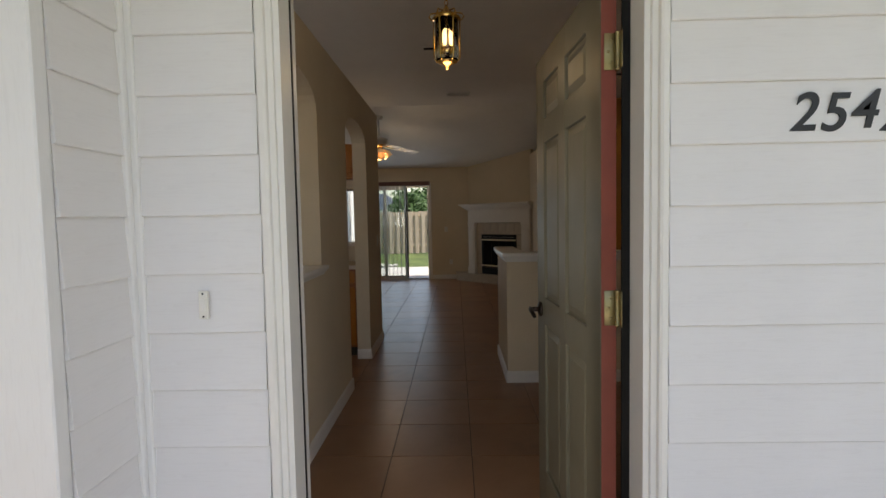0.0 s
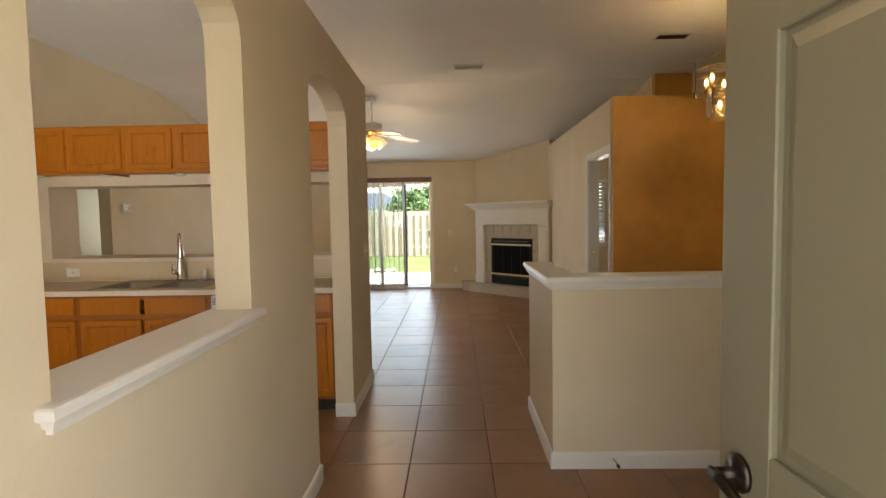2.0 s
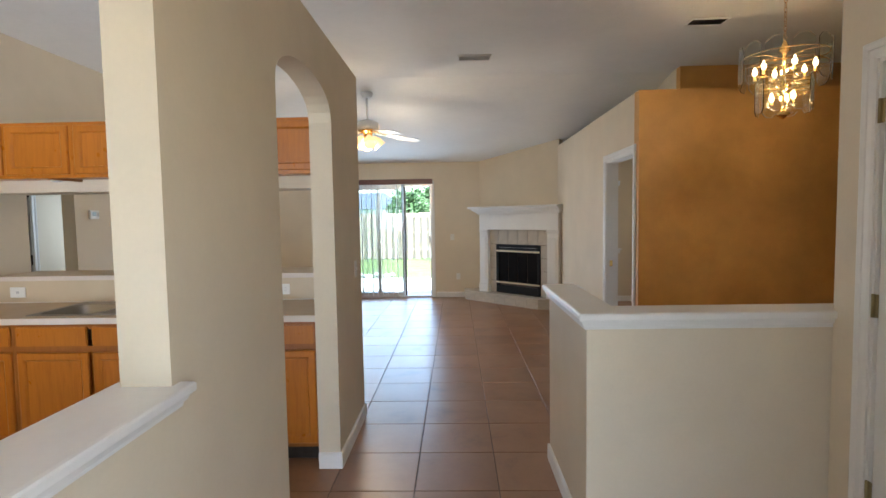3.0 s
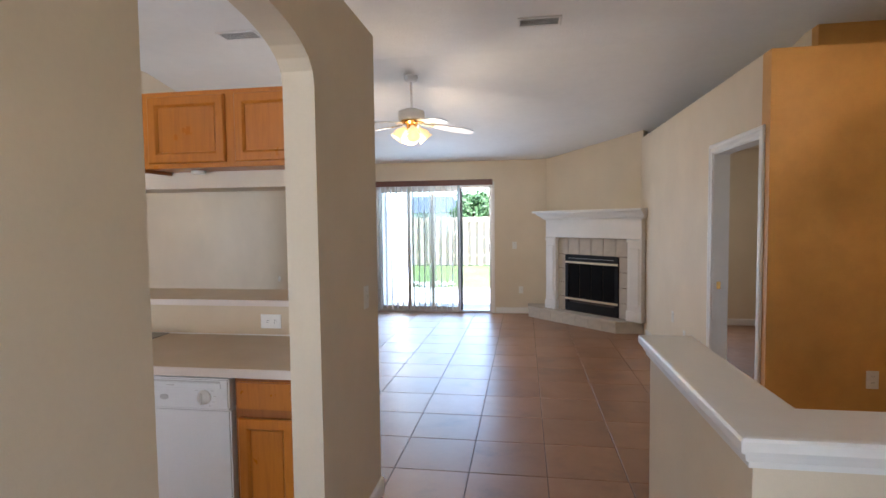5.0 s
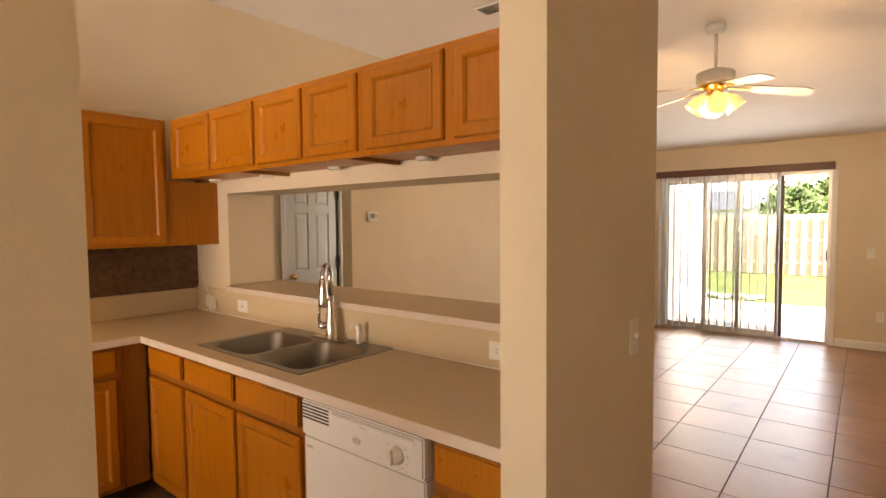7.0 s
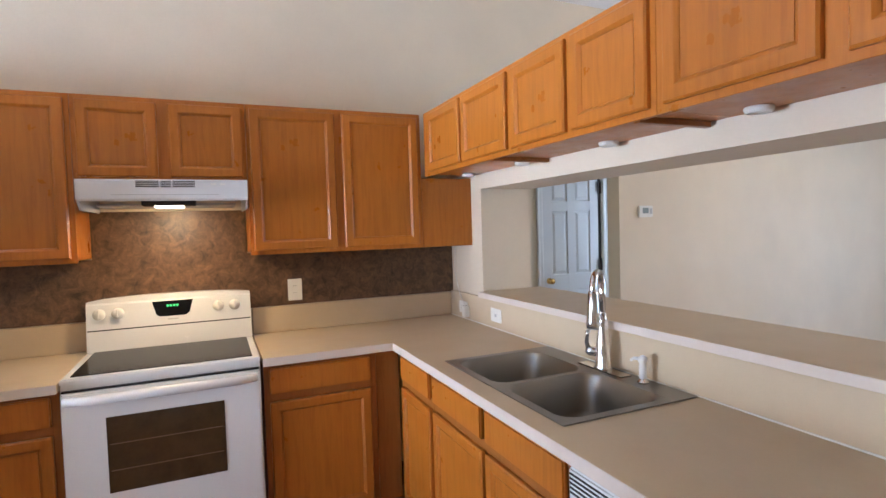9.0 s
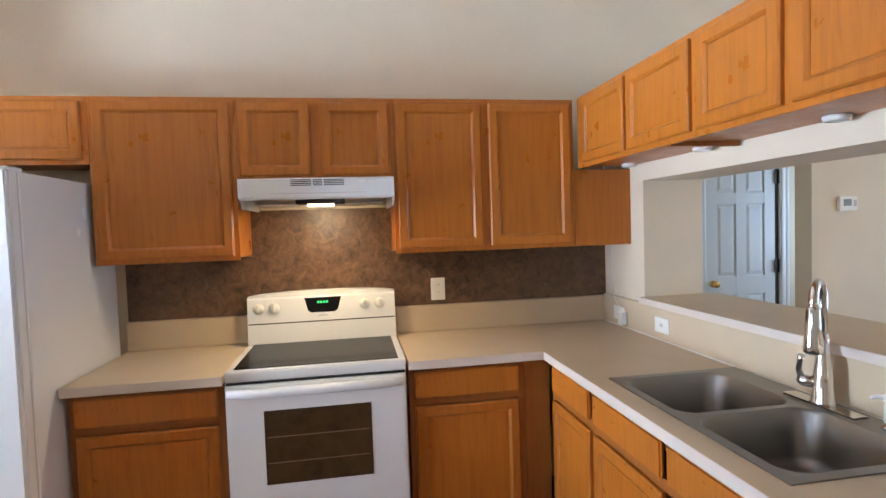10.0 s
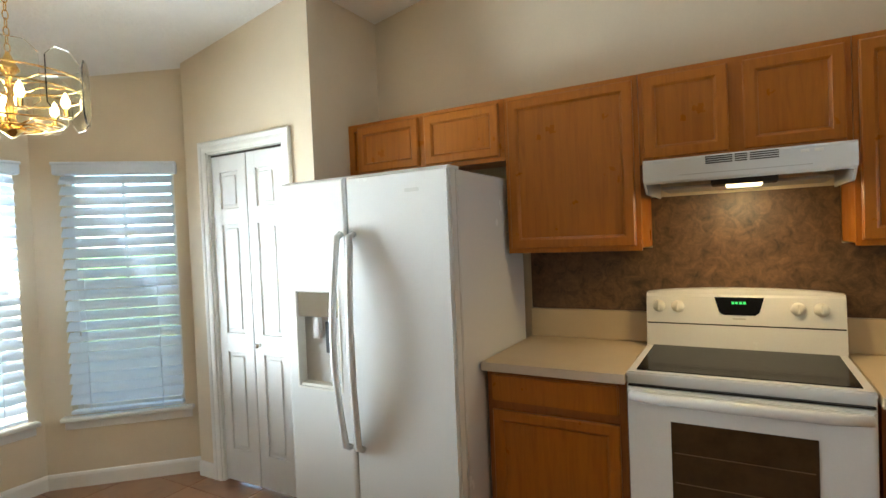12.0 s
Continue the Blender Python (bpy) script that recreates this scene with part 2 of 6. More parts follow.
GRASS = grass_mat()
FENCE = wooden("weathered_pine_fence", (0.56, 0.46, 0.35), (0.42, 0.33, 0.24), 0.75, 0.7)
BARK = painted("pine_bark", (0.10, 0.07, 0.05), 0.9, 0.3, 30, 0.8, 0.02, 8)
LEAF = plain("dark_green_leaves", (0.045, 0.095, 0.03), 0.6, 0.3, 0.4)

# ---- mesh helpers ----


def box(bm, x0, x1, y0, y1, z0, z1, bevel=0.0, seg=1):
    r = bmesh.ops.create_cube(bm, size=1.0, matrix=Matrix.LocRotScale(((x0 + x1) / 2, (y0 + y1) / 2, (z0 + z1) / 2), None, (abs(x1 - x0), abs(y1 - y0), abs(z1 - z0))))
    if bevel:
        edges = list({e for v in r["verts"] for e in v.link_edges})
        bmesh.ops.bevel(bm, geom=edges, offset=bevel, segments=seg, affect="EDGES", clamp_overlap=True)
    return bm


def bx(*a, bevel=0.0, seg=1):
    return box(bmesh.new(), *a, bevel=bevel, seg=seg)


def prism(bm, outline, axis, a, b):
    """A straight prism: the outline in the two other axes, from a to b along axis."""
    def put(p, t):
        if axis == "x":
            return (t, p[0], p[1])
        if axis == "y":
            return (p[0], t, p[1])
        return (p[0], p[1], t)
    lo, hi = [bm.verts.new(put(p, a)) for p in outline], [bm.verts.new(put(p, b)) for p in outline]
    n = len(outline)
    bm.faces.new(lo), bm.faces.new(hi[::-1])
    for i in range(n):
        bm.faces.new((lo[i], hi[i], hi[(i + 1) % n], lo[(i + 1) % n]))
    bmesh.ops.recalc_face_normals(bm, faces=bm.faces)
    return bm


def lathe(bm, profile, seg=20, m=None):
    m = m or Matrix()
    rings = []
    for r, z in profile:
        rings.append([bm.verts.new(m @ Vector((r * math.cos(2 * math.pi * i / seg), r * math.sin(2 * math.pi * i / seg), z))) for i in range(seg)])
    for a, b in zip(rings, rings[1:]):
        for i in range(seg):
            bm.faces.new((a[i], a[(i + 1) % seg], b[(i + 1) % seg], b[i]))
    if profile[0][0] > 1e-4:
        bm.faces.new(rings[0][::-1])
    if profile[-1][0] > 1e-4:
        bm.faces.new(rings[-1])
    bmesh.ops.remove_doubles(bm, verts=bm.verts, dist=1e-5)
    bmesh.ops.recalc_face_normals(bm, faces=bm.faces)
    for f in bm.faces:
        f.smooth = True
    return bm


def tube(bm, pts, r, seg=10):
    pts = [Vector(p) for p in pts]
    rings = []
    side = None
    for i, p in enumerate(pts):
        d = (pts[min(i + 1, len(pts) - 1)] - pts[max(i - 1, 0)]).normalized()
        if side is None:
            side = d.orthogonal().normalized()
        side = (side - d * side.dot(d)).normalized()
        up = d.cross(side)
        rr = r[i] if isinstance(r, (list, tuple)) else r
        rings.append([bm.verts.new(p + rr * (math.cos(2 * math.pi * k / seg) * side + math.sin(2 * math.pi * k / seg) * up)) for k in range(seg)])
    for a, b in zip(rings, rings[1:]):
        for k in range(seg):
            f = bm.faces.new((a[k], a[(k + 1) % seg], b[(k + 1) % seg], b[k]))
            f.smooth = True
    bm.faces.new(rings[0][::-1]), bm.faces.new(rings[-1])
    bmesh.ops.recalc_face_normals(bm, faces=bm.faces)
    return bm


def mesh_of(name, bm, material):
    me = bpy.data.meshes.new(name)
    bm.to_mesh(me)
    bm.free()
    for mm in material if isinstance(material, (list, tuple)) else [material]:
        me.materials.append(mm)
    return me


def part(name, bm, material, parent, label=""):
    ob = new(name, mesh_of(name, bm, material))
    ob.parent = parent
    if label:
        ob["label"] = label
    return ob


def piece(name, me, parent, m):
    ob = new(name, me)
    ob.parent = parent
    ob.matrix_basis = m
    return ob


def thing(name, m, label, category, group=""):
    ob = new(name)
    ob.matrix_world = m
    return tagged(ob, label, category, group)


def structure(name, bm, material, label):
    return tagged(new(name, mesh_of(name, bm, material)), label, kind="structure")



def loops(bm, rings, close=False, caps=True):
    """Skin a row of equal closed outlines into one solid."""
    vs = [[bm.verts.new(p) for p in r] for r in rings]
    n = len(vs[0])
    for a, b in zip(vs, vs[1:] + vs[:1] if close else vs[1:]):
        for i in range(n):
            bm.faces.new((a[i], a[(i + 1) % n], b[(i + 1) % n], b[i]))
    if not close and caps:
        bm.faces.new(vs[0][::-1]), bm.faces.new(vs[-1])
    bmesh.ops.recalc_face_normals(bm, faces=bm.faces)
    return bm


def ring_frame(u0, u1, z0, z1, profile):
    """A mitred frame; profile is a closed row of (inset, depth)."""
    return loops(bmesh.new(), [[(u0 + i, d, z0 + i), (u1 - i, d, z0 + i), (u1 - i, d, z1 - i), (u0 + i, d, z1 - i)] for i, d in profile], close=True)


def stack(levels):
    """A moulded block from (x0, x1, y0, y1, z) outlines."""
    return loops(bmesh.new(), [[(a, c, z), (b, c, z), (b, d, z), (a, d, z)] for a, b, c, d, z in levels])


def u_frame(w, h, profile):
    """A mitred three-sided frame round an opening, feet on the floor; profile is a closed row of (outward, depth)."""
    bm = bmesh.new()
    sect = []
    for f in range(4):
        sect.append([((-o, d, 0), (-o, d, h + o), (w + o, d, h + o), (w + o, d, 0))[f] for o, d in profile])
    return loops(bm, sect)


# ---- the large structure ----
XW, YS = -3.475, 5.72          # stove wall face, sink wall face
HX, HK = -0.416, -0.545        # hall wall faces: hall side, kitchen side
FARY, LEDX, GOLDY = 11.606, 1.908, 6.736
FLAT, LOW = 3.07, 2.46
DX0, DX1, FY0, FY1 = -0.016, 0.925, 1.40, 1.53   # entry opening and front wall
RX = 1.87
Y0, Y1, YB = 3.55, 8.10, FARY


def ceil_z(y):
    if y < Y0:
        return FLAT - (Y0 - y) * 0.172
    return FLAT if y < Y1 else FLAT - (y - Y1) * (FLAT - LOW) / (YB - Y1)


# ceiling: front slope, flat middle, rear slope, one slab
bm = bmesh.new()
ys = [0.2, Y0, Y1, YB + 0.12]
prism(bm, [(y, ceil_z(y)) for y in ys] + [(y, ceil_z(y) + 0.15) for y in ys[::-1]], "x", -5.6, 6.2)
structure("ceiling", bm, CEIL, "white textured vaulted ceiling with a flat middle")

# exterior roof slab, unseen, added with side walls to keep the sky out
bm = bmesh.new()
prism(bm, [(0.12, 2.66), (5.8, 4.6), (12.4, 2.62), (12.4, 2.74), (5.8, 4.75), (0.12, 2.80)], "x", -5.9, 6.5)
structure("roof", bm, plain("grey_roof_shingle", (0.12, 0.11, 0.10), 0.9), "unseen grey gable roof slab added over the house")
for side, x in (("west", -5.75), ("east", 6.2)):
    bm = bx(x - 0.12, x + 0.12, 0.2, 12.0, -0.2, 2.6)
    prism(bm, [(0.2, 2.6), (12.0, 2.6), (5.8, 4.58)], "x", x - 0.12, x + 0.12)
    structure("wall_" + side, bm, PATIOWALL, "outer side wall of the house")

# left wall: stove wall and its run through to the living room, with the hall opening behind the kitchen
HALL_A, HALL_B = 6.12, 7.14
bm = bmesh.new()
box(bm, XW - 0.13, XW, 2.02, HALL_A, 0, 3.2)
box(bm, XW - 0.13, XW, HALL_A, HALL_B, 2.15, 3.2)
box(bm, XW - 0.13, XW, HALL_B, FARY + 0.1, 0, 3.2)
structure("wall_stove", bm, WALL, "long beige painted wall behind the stove and living room")
# vestibule behind it
bm = bmesh.new()
box(bm, -4.68, -4.55, 5.6, 7.17, 0, 2.5)
box(bm, -4.68, -4.55, 7.91, 8.9, 0, 2.5)
box(bm, -4.68, -4.55, 7.17, 7.91, 2.05, 2.5)
box(bm, -4.55, XW - 0.13, 5.6, 5.73, 0, 2.5)
# end wall with an unseen opening added for the fill lamp
box(bm, -4.55, XW - 0.13, 8.77, 8.9, 0, 0.9)
box(bm, -4.55, XW - 0.13, 8.77, 8.9, 2.0, 2.5)
box(bm, -4.55, -4.30, 8.77, 8.9, 0.9, 2.0)
box(bm, -3.74, XW - 0.13, 8.77, 8.9, 0.9, 2.0)
structure("wall_vestibule", bm, WALL, "beige walls of the small side passage")
structure("ceiling_vestibule", bx(-4.68, XW - 0.13, 5.6, 8.9, 2.5, 2.6), CEIL, "white ceiling of the side passage")

# sink wall: knee wall below, soffit above, left stub
SINKTOP = 1.075
bm = bmesh.new()
box(bm, XW, HK, YS, YS + 0.33, 0, SINKTOP)
box(bm, XW, -3.045, YS, YS + 0.33, SINKTOP, 1.70)
box(bm, XW, HK, YS, YS + 0.33, 1.70, 2.14)
structure("wall_sink", bm, WALL, "beige wall with a wide pass-through above the bar")

# alcove, pantry wall, bay walls
bm = bmesh.new()
structure("wall_alcove", bx(XW, -2.87, 2.02, 2.12, 0, 3.0), WALL, "beige side wall of the refrigerator alcove")
structure("wall_pantry_back", bx(-3.75, -3.62, 0.6, 2.19, 0, 3.0), WALL, "beige back wall of the pantry")
box(bm, -3.0, -2.87, 1.03, 1.235, 0, 3.0)
box(bm, -3.0, -2.87, 1.90, 2.02, 0, 3.0)
box(bm, -3.0, -2.87, 1.235, 1.90, 2.05, 3.0)
structure("wall_pantry", bm, WALL, "beige pantry wall beside the refrigerator alcove")


def run_wall(name, p, q, thick, holes, label, z1=3.0, mat=None):
    """A wall from p to q (inner face on its left-hand side), thickness to the right; holes are (u0, u1, z0, z1)."""
    p, q = Vector((*p, 0)), Vector((*q, 0))
    d = (q - p)
    length = d.length
    m = Matrix.Translation(p) @ Matrix.Rotation(math.atan2(d.y, d.x), 4, "Z")
    bm = bmesh.new()
    u = 0.0
    for a, b, z0, zt in sorted(holes):
        box(bm, u, a, -thick, 0, 0, z1)
        if z0 > 0:
            box(bm, a, b, -thick, 0, 0, z0)
        box(bm, a, b, -thick, 0, zt, z1)
        u = b
    box(bm, u, length, -thick, 0, 0, z1)
    ob = structure(name, bm, mat or WALL, label)
    ob.matrix_world = m
    return m, length


BAY_A, BAY_B = (-2.96, 1.03), (-2.309, 0.33)
NW = [(0.15, 0.80, 0.45, 2.0)]
m_bay1, l1 = run_wall("wall_bay_angled", BAY_A, BAY_B, 0.14, NW, "angled beige bay wall with a window")
m_bay2, l2 = run_wall("wall_bay_front", BAY_B, (-1.15, 0.33), 0.14, [(0.09, 0.80, 0.45, 2.0)], "front beige bay wall with a window")
m_bay3, l3 = run_wall("wall_bay_return", (-1.15, 0.33), (-0.82, 1.18), 0.14, [], "angled beige bay wall")
structure("wall_bay_stub", box(bx(-0.82, HK - 0.02, 1.12, 1.25, 0, 3.0), HK - 0.02, HX - 0.104, 1.12, FY0 - 0.002, 0, 3.0), WALL, "short beige wall beside the bay")

# hall wall with pass-through and arch
PT0, PT1, AR0, AR1, PE = 2.355, 3.292, 4.13, 5.06, 5.876
WT = 2.495


def arch_pts(a, b, spring, rise, n=14):
    c, h = (a + b) / 2, (b - a) / 2
    return [(c - h * math.cos(math.pi * i / n), spring + rise * max(0.0, math.sin(math.pi * i / n)) ** 0.8) for i in range(n + 1)]


bm = bmesh.new()
apts = arch_pts(PT0, PT1, 2.03, 0.185)
prism(bm, [(FY0, 0), (PT0, 0), (PT0, WT), (FY0, WT)], "x", HK, HX)
prism(bm, [(PT0, 0), (PT1, 0), (PT1, 1.04), (PT0, 1.04)], "x", HK, HX)
for (ya, za), (yb, zb) in zip(apts, apts[1:]):
    if yb - ya > 1e-5:
        prism(bm, [(ya, za), (yb, zb), (yb, WT), (ya, WT)], "x", HK, HX)
prism(bm, [(PT1, 0), (AR0, 0), (AR0, WT), (PT1, WT)], "x", HK, HX)
apts = arch_pts(AR0, AR1, 2.03, 0.185)
for (ya, za), (yb, zb) in zip(apts, apts[1:]):
    if yb - ya > 1e-5:
        prism(bm, [(ya, za), (yb, zb), (yb, WT), (ya, WT)], "x", HK, HX)
prism(bm, [(AR1, 0), (PE, 0), (PE, WT), (AR1, WT)], "x", HK, HX)
bmesh.ops.remove_doubles(bm, verts=bm.verts, dist=1e-5)
structure("wall_hall", bm, WALL, "beige hall wall with an arched doorway and pass-through")

# front wall with the entry opening
bm = bmesh.new()
box(bm, HX, DX0, FY0, FY1, 0, 3.0)
box(bm, DX1, 4.9, FY0, FY1, 0, 3.0)
box(bm, DX0, DX1, FY0, FY1, 2.06, 3.0)
structure("wall_front", bm, WALL, "front wall around the entry door")

# right side of the foyer, dining side, gold wall, ledge wall
bm = bmesh.new()
box(bm, RX, RX + 0.12, FY1, 3.325, 0, 3.2)
box(bm, RX, RX + 0.12, 4.07, 4.262, 0, 3.2)
box(bm, RX, RX + 0.12, 3.325, 4.07, 2.05, 3.2)
structure("wall_foyer", bm, WALL, "beige foyer wall with a closet door")
structure("wall_dining_front", bx(RX + 0.12, 4.9, 4.14, 4.262, 0, 3.2), WALL, "beige dining room wall")
structure("wall_dining_side", bx(4.78, 4.9, 4.40, 6.9, 0, 3.2), WALL, "beige dining room side wall")
structure("wall_gold", bx(LEDX, 4.78, GOLDY, GOLDY + 0.12, 0, 2.56), GOLD, "gold painted dining wall with a ledge on top")
BD0, BD1 = 6.862, 7.74
bm = bmesh.new()
box(bm, LEDX, LEDX + 0.12, GOLDY + 0.12, BD0, 0, 2.56)
box(bm, LEDX, LEDX + 0.12, BD0, BD1, 2.04, 2.56)
box(bm, LEDX, LEDX + 0.12, BD1, 10.6, 0, 2.56)
structure("wall_ledge", bm, WALL, "beige living room wall with a bedroom doorway")
structure("plant_ledge", bx(LEDX + 0.12, 4.9, GOLDY + 0.12, 11.0, 2.44, 2.545), WALL, "flat ledge on top of the bedroom walls")
structure("wall_upper", bx(2.75, 4.9, 7.9, 8.0, 2.545, 3.12), GOLD, "gold painted upper wall above the ledge")
structure("wall_upper_side", bx(2.75, 2.85, 8.0, 11.0, 2.545, 3.12), WALL, "beige upper wall above the ledge")
bm = bmesh.new()
box(bm, LEDX + 0.12, 2.05, 10.9, 11.0, 0, 2.44)
box(bm, 3.0, 4.9, 10.9, 11.0, 0, 2.44)
box(bm, 2.05, 3.0, 10.9, 11.0, 0, 0.9)
box(bm, 2.05, 3.0, 10.9, 11.0, 2.0, 2.44)
structure("wall_bedroom", bm, WALL, "beige bedroom wall with a window")
structure("wall_bedroom_side", bx(4.78, 4.9, 6.9, 10.9, 0, 2.44), WALL, "beige bedroom side wall")

# far wall with the sliding door opening, fireplace corner
SL0, SL1, SLT = -2.07, -0.15, 2.075
bm = bmesh.new()
box(bm, XW - 0.13, SL0, FARY, FARY + 0.14, 0, 2.7)
box(bm, SL1, 2.2, FARY, FARY + 0.14, 0, 2.7)
box(bm, SL0, SL1, FARY, FARY + 0.14, SLT, 2.7)
structure("wall_far", bm, WALL, "beige living room wall around the sliding door")
DC = Vector((1.318, 11.012, 0))            # middle of the angled wall
M_DIAG = Matrix.Translation(DC) @ Matrix.Rotation(radians(-45), 4, "Z")   # local x along the wall, -y into the room
bm = bx(-0.84, 0.86, 0, 0.1, 0, 3.2)
ob = structure("wall_fireplace", bm, WALL, "beige angled corner wall above the fireplace")
ob.matrix_world = M_DIAG

# half wall
HWX, HWY = 0.842, 4.272
bm = bx(HWX, HWX + 0.12, HWY, 5.165, 0, 1.0)
box(bm, HWX + 0.12, RX + 0.12, HWY, HWY + 0.125, 0, 1.0)
structure("wall_half", bm, WALL, "beige waist-high half wall in an L shape")


def l_outline(a, z):
    x0, x1, y0, y1 = HWX - a, HWX + 0.12 + a, HWY - a, HWY + 0.125 + a
    return [(x0, y0, z), (RX - 0.002, y0, z), (RX - 0.002, HWY - 0.004, z), (RX + 0.118, HWY - 0.004, z), (RX + 0.118, y1, z), (x1, y1, z), (x1, 5.165 + a, z), (x0, 5.165 + a, z)]


MOULD = [(0.004, 0.0), (0.013, 0.003), (0.014, 0.016), (0.021, 0.020), (0.025, 0.033), (0.027, 0.038), (0.035, 0.041), (0.037, 0.046), (0.037, 0.066), (0.033, 0.072), (0.024, 0.074)]
structure("half_wall_cap", loops(bmesh.new(), [l_outline(a, 0.994 + z) for a, z in MOULD]), TRIM, "white moulded cap on the half wall")

# pass-through sill
structure("sill_pass_through", stack([(HK - a, HX + a, PT0 - a - 0.004, PT1 + a + 0.012, 1.021 + z * 0.8) for a, z in MOULD]), TRIM, "white moulded sill of the pass-through")

# floors
structure("floor", bx(-4.7, 4.9, 0.3, FARY + 0.02, -0.12, -0.007), GROUT, "brown ceramic tile floor with dark grout")
structure("floor_bedroom", bx(LEDX + 0.01, 4.9, 6.8, 11.0, -0.006, 0.004), CARPET, "brown bedroom floor")
structure("threshold", bx(DX0, DX1, FY0 - 0.03, FY1 + 0.01, -0.03, 0.012, bevel=0.005), OLDBRASS, "worn metal door threshold")
structure("floor_porch", bx(-3.5, 4.9, -2.2, FY0 - 0.02, -0.16, -0.03), CONCRETE, "grey concrete porch floor")
structure("ceiling_porch", bx(-0.9, 4.9, 0.3, FY0, 2.62, 2.655), PATIOWALL, "white porch ceiling")
structure("ground", bx(-300, 300, -300, 300, -0.4, -0.17), GRASS, "green lawn reaching to the horizon")
structure("patio", bx(-4.0, 1.6, FARY + 0.14, 15.2, -0.3, -0.06), CONCRETE, "pale concrete patio slab")
structure("wall_patio", bx(-2.32, -2.12, FARY + 0.14, 14.6, -0.06, 2.7), PATIOWALL, "white side wall of the patio")


# baseboards: shared profile along straight runs
def baseboard(name, p, q):
    """Along p to q with the wall on the right-hand side and the room on the left."""
    p, q = Vector((*p, 0)), Vector((*q, 0))
    d = q - p
    bm = bmesh.new()
    prism(bm, [(0, 0), (0.013, 0), (0.013, 0.075), (0.009, 0.088), (0.004, 0.095), (0, 0.095)], "x", 0, d.length)
    ob = structure(name, bm, TRIM, "white moulded baseboard")
    ob.matrix_world = Matrix.Translation(p) @ Matrix.Rotation(math.atan2(d.y, d.x), 4, "Z")


for p, q in [((HX, PE), (HX, AR1 - 0.012)), ((HX, AR0 + 0.012), (HX, FY1)), ((HX + 0.013, AR1), (HK - 0.0, AR1)), ((HK, AR0), (HX + 0.013, AR0)),
             ((HK, PE), (HX + 0.013, PE)),
             ((HK, FY1), (HK, AR0)),
             ((HWX - 0.013, 5.165), (HWX + 0.12, 5.165)), ((HWX, HWY - 0.013), (HWX, 5.165)), ((RX, HWY), (HWX, HWY)),
             ((RX, FY1), (RX, 3.26)), ((RX, 4.135), (RX, 4.262)),
             ((4.78, GOLDY), (LEDX, GOLDY)), ((LEDX, 7.81), (LEDX, 10.05)), ((LEDX, GOLDY), (LEDX, 6.79)),
             ((0.45, FARY), (-0.085, FARY)), ((-2.13, FARY), (XW, FARY)), ((XW, FARY), (XW, HALL_B)),
             ((-2.87, 1.17), (-2.87, 1.03)), ((4.78, 10.9), (LEDX + 0.12, 10.9))]:
    if (Vector(q) - Vector(p)).length > 0.02:
        baseboard("baseboard", p[::1], q)
for m, l in ((m_bay1, l1), (m_bay2, l2), (m_bay3, l3)):
    bm = bmesh.new()
    prism(bm, [(0, 0), (0.013, 0), (0.013, 0.075), (0.009, 0.088), (0.004, 0.095), (0, 0.095)], "x", 0, l)
    structure("baseboard", bm, TRIM, "white moulded baseboard").matrix_world = m

# ---- doors, casings, windows ----


def casing(name, m, w, h, label, both=False, depth=0.12, wide=0.062, wood=None, prof=None, reveal=0.018):
    """Door lining and moulded casing round an opening w wide, h high; local x along the wall, -y into the room, wall from y 0 to depth."""
    prof = prof or [(-0.006, 0.0), (-0.006, -0.009), (wide * 0.12, -0.012), (wide * 0.5, -0.011), (wide * 0.56, -0.015), (wide * 0.85, -0.018), (wide, -0.013), (wide, 0.0)]
    bm = u_frame(w, h, prof)
    if both:
        back = u_frame(w, h, [(o, depth - d) for o, d in prof])
        bm.from_mesh(mesh_of("casing_back", back, TRIM))
    lining = u_frame(w, h, [(-reveal, 0.0005), (0.0, 0.0005), (0.0, depth - 0.0005), (-reveal, depth - 0.0005)])
    bm.from_mesh(mesh_of("casing_lining", lining, TRIM))
    ob = structure(name, bm, wood or TRIM, label)
    ob.matrix_world = m
    return ob


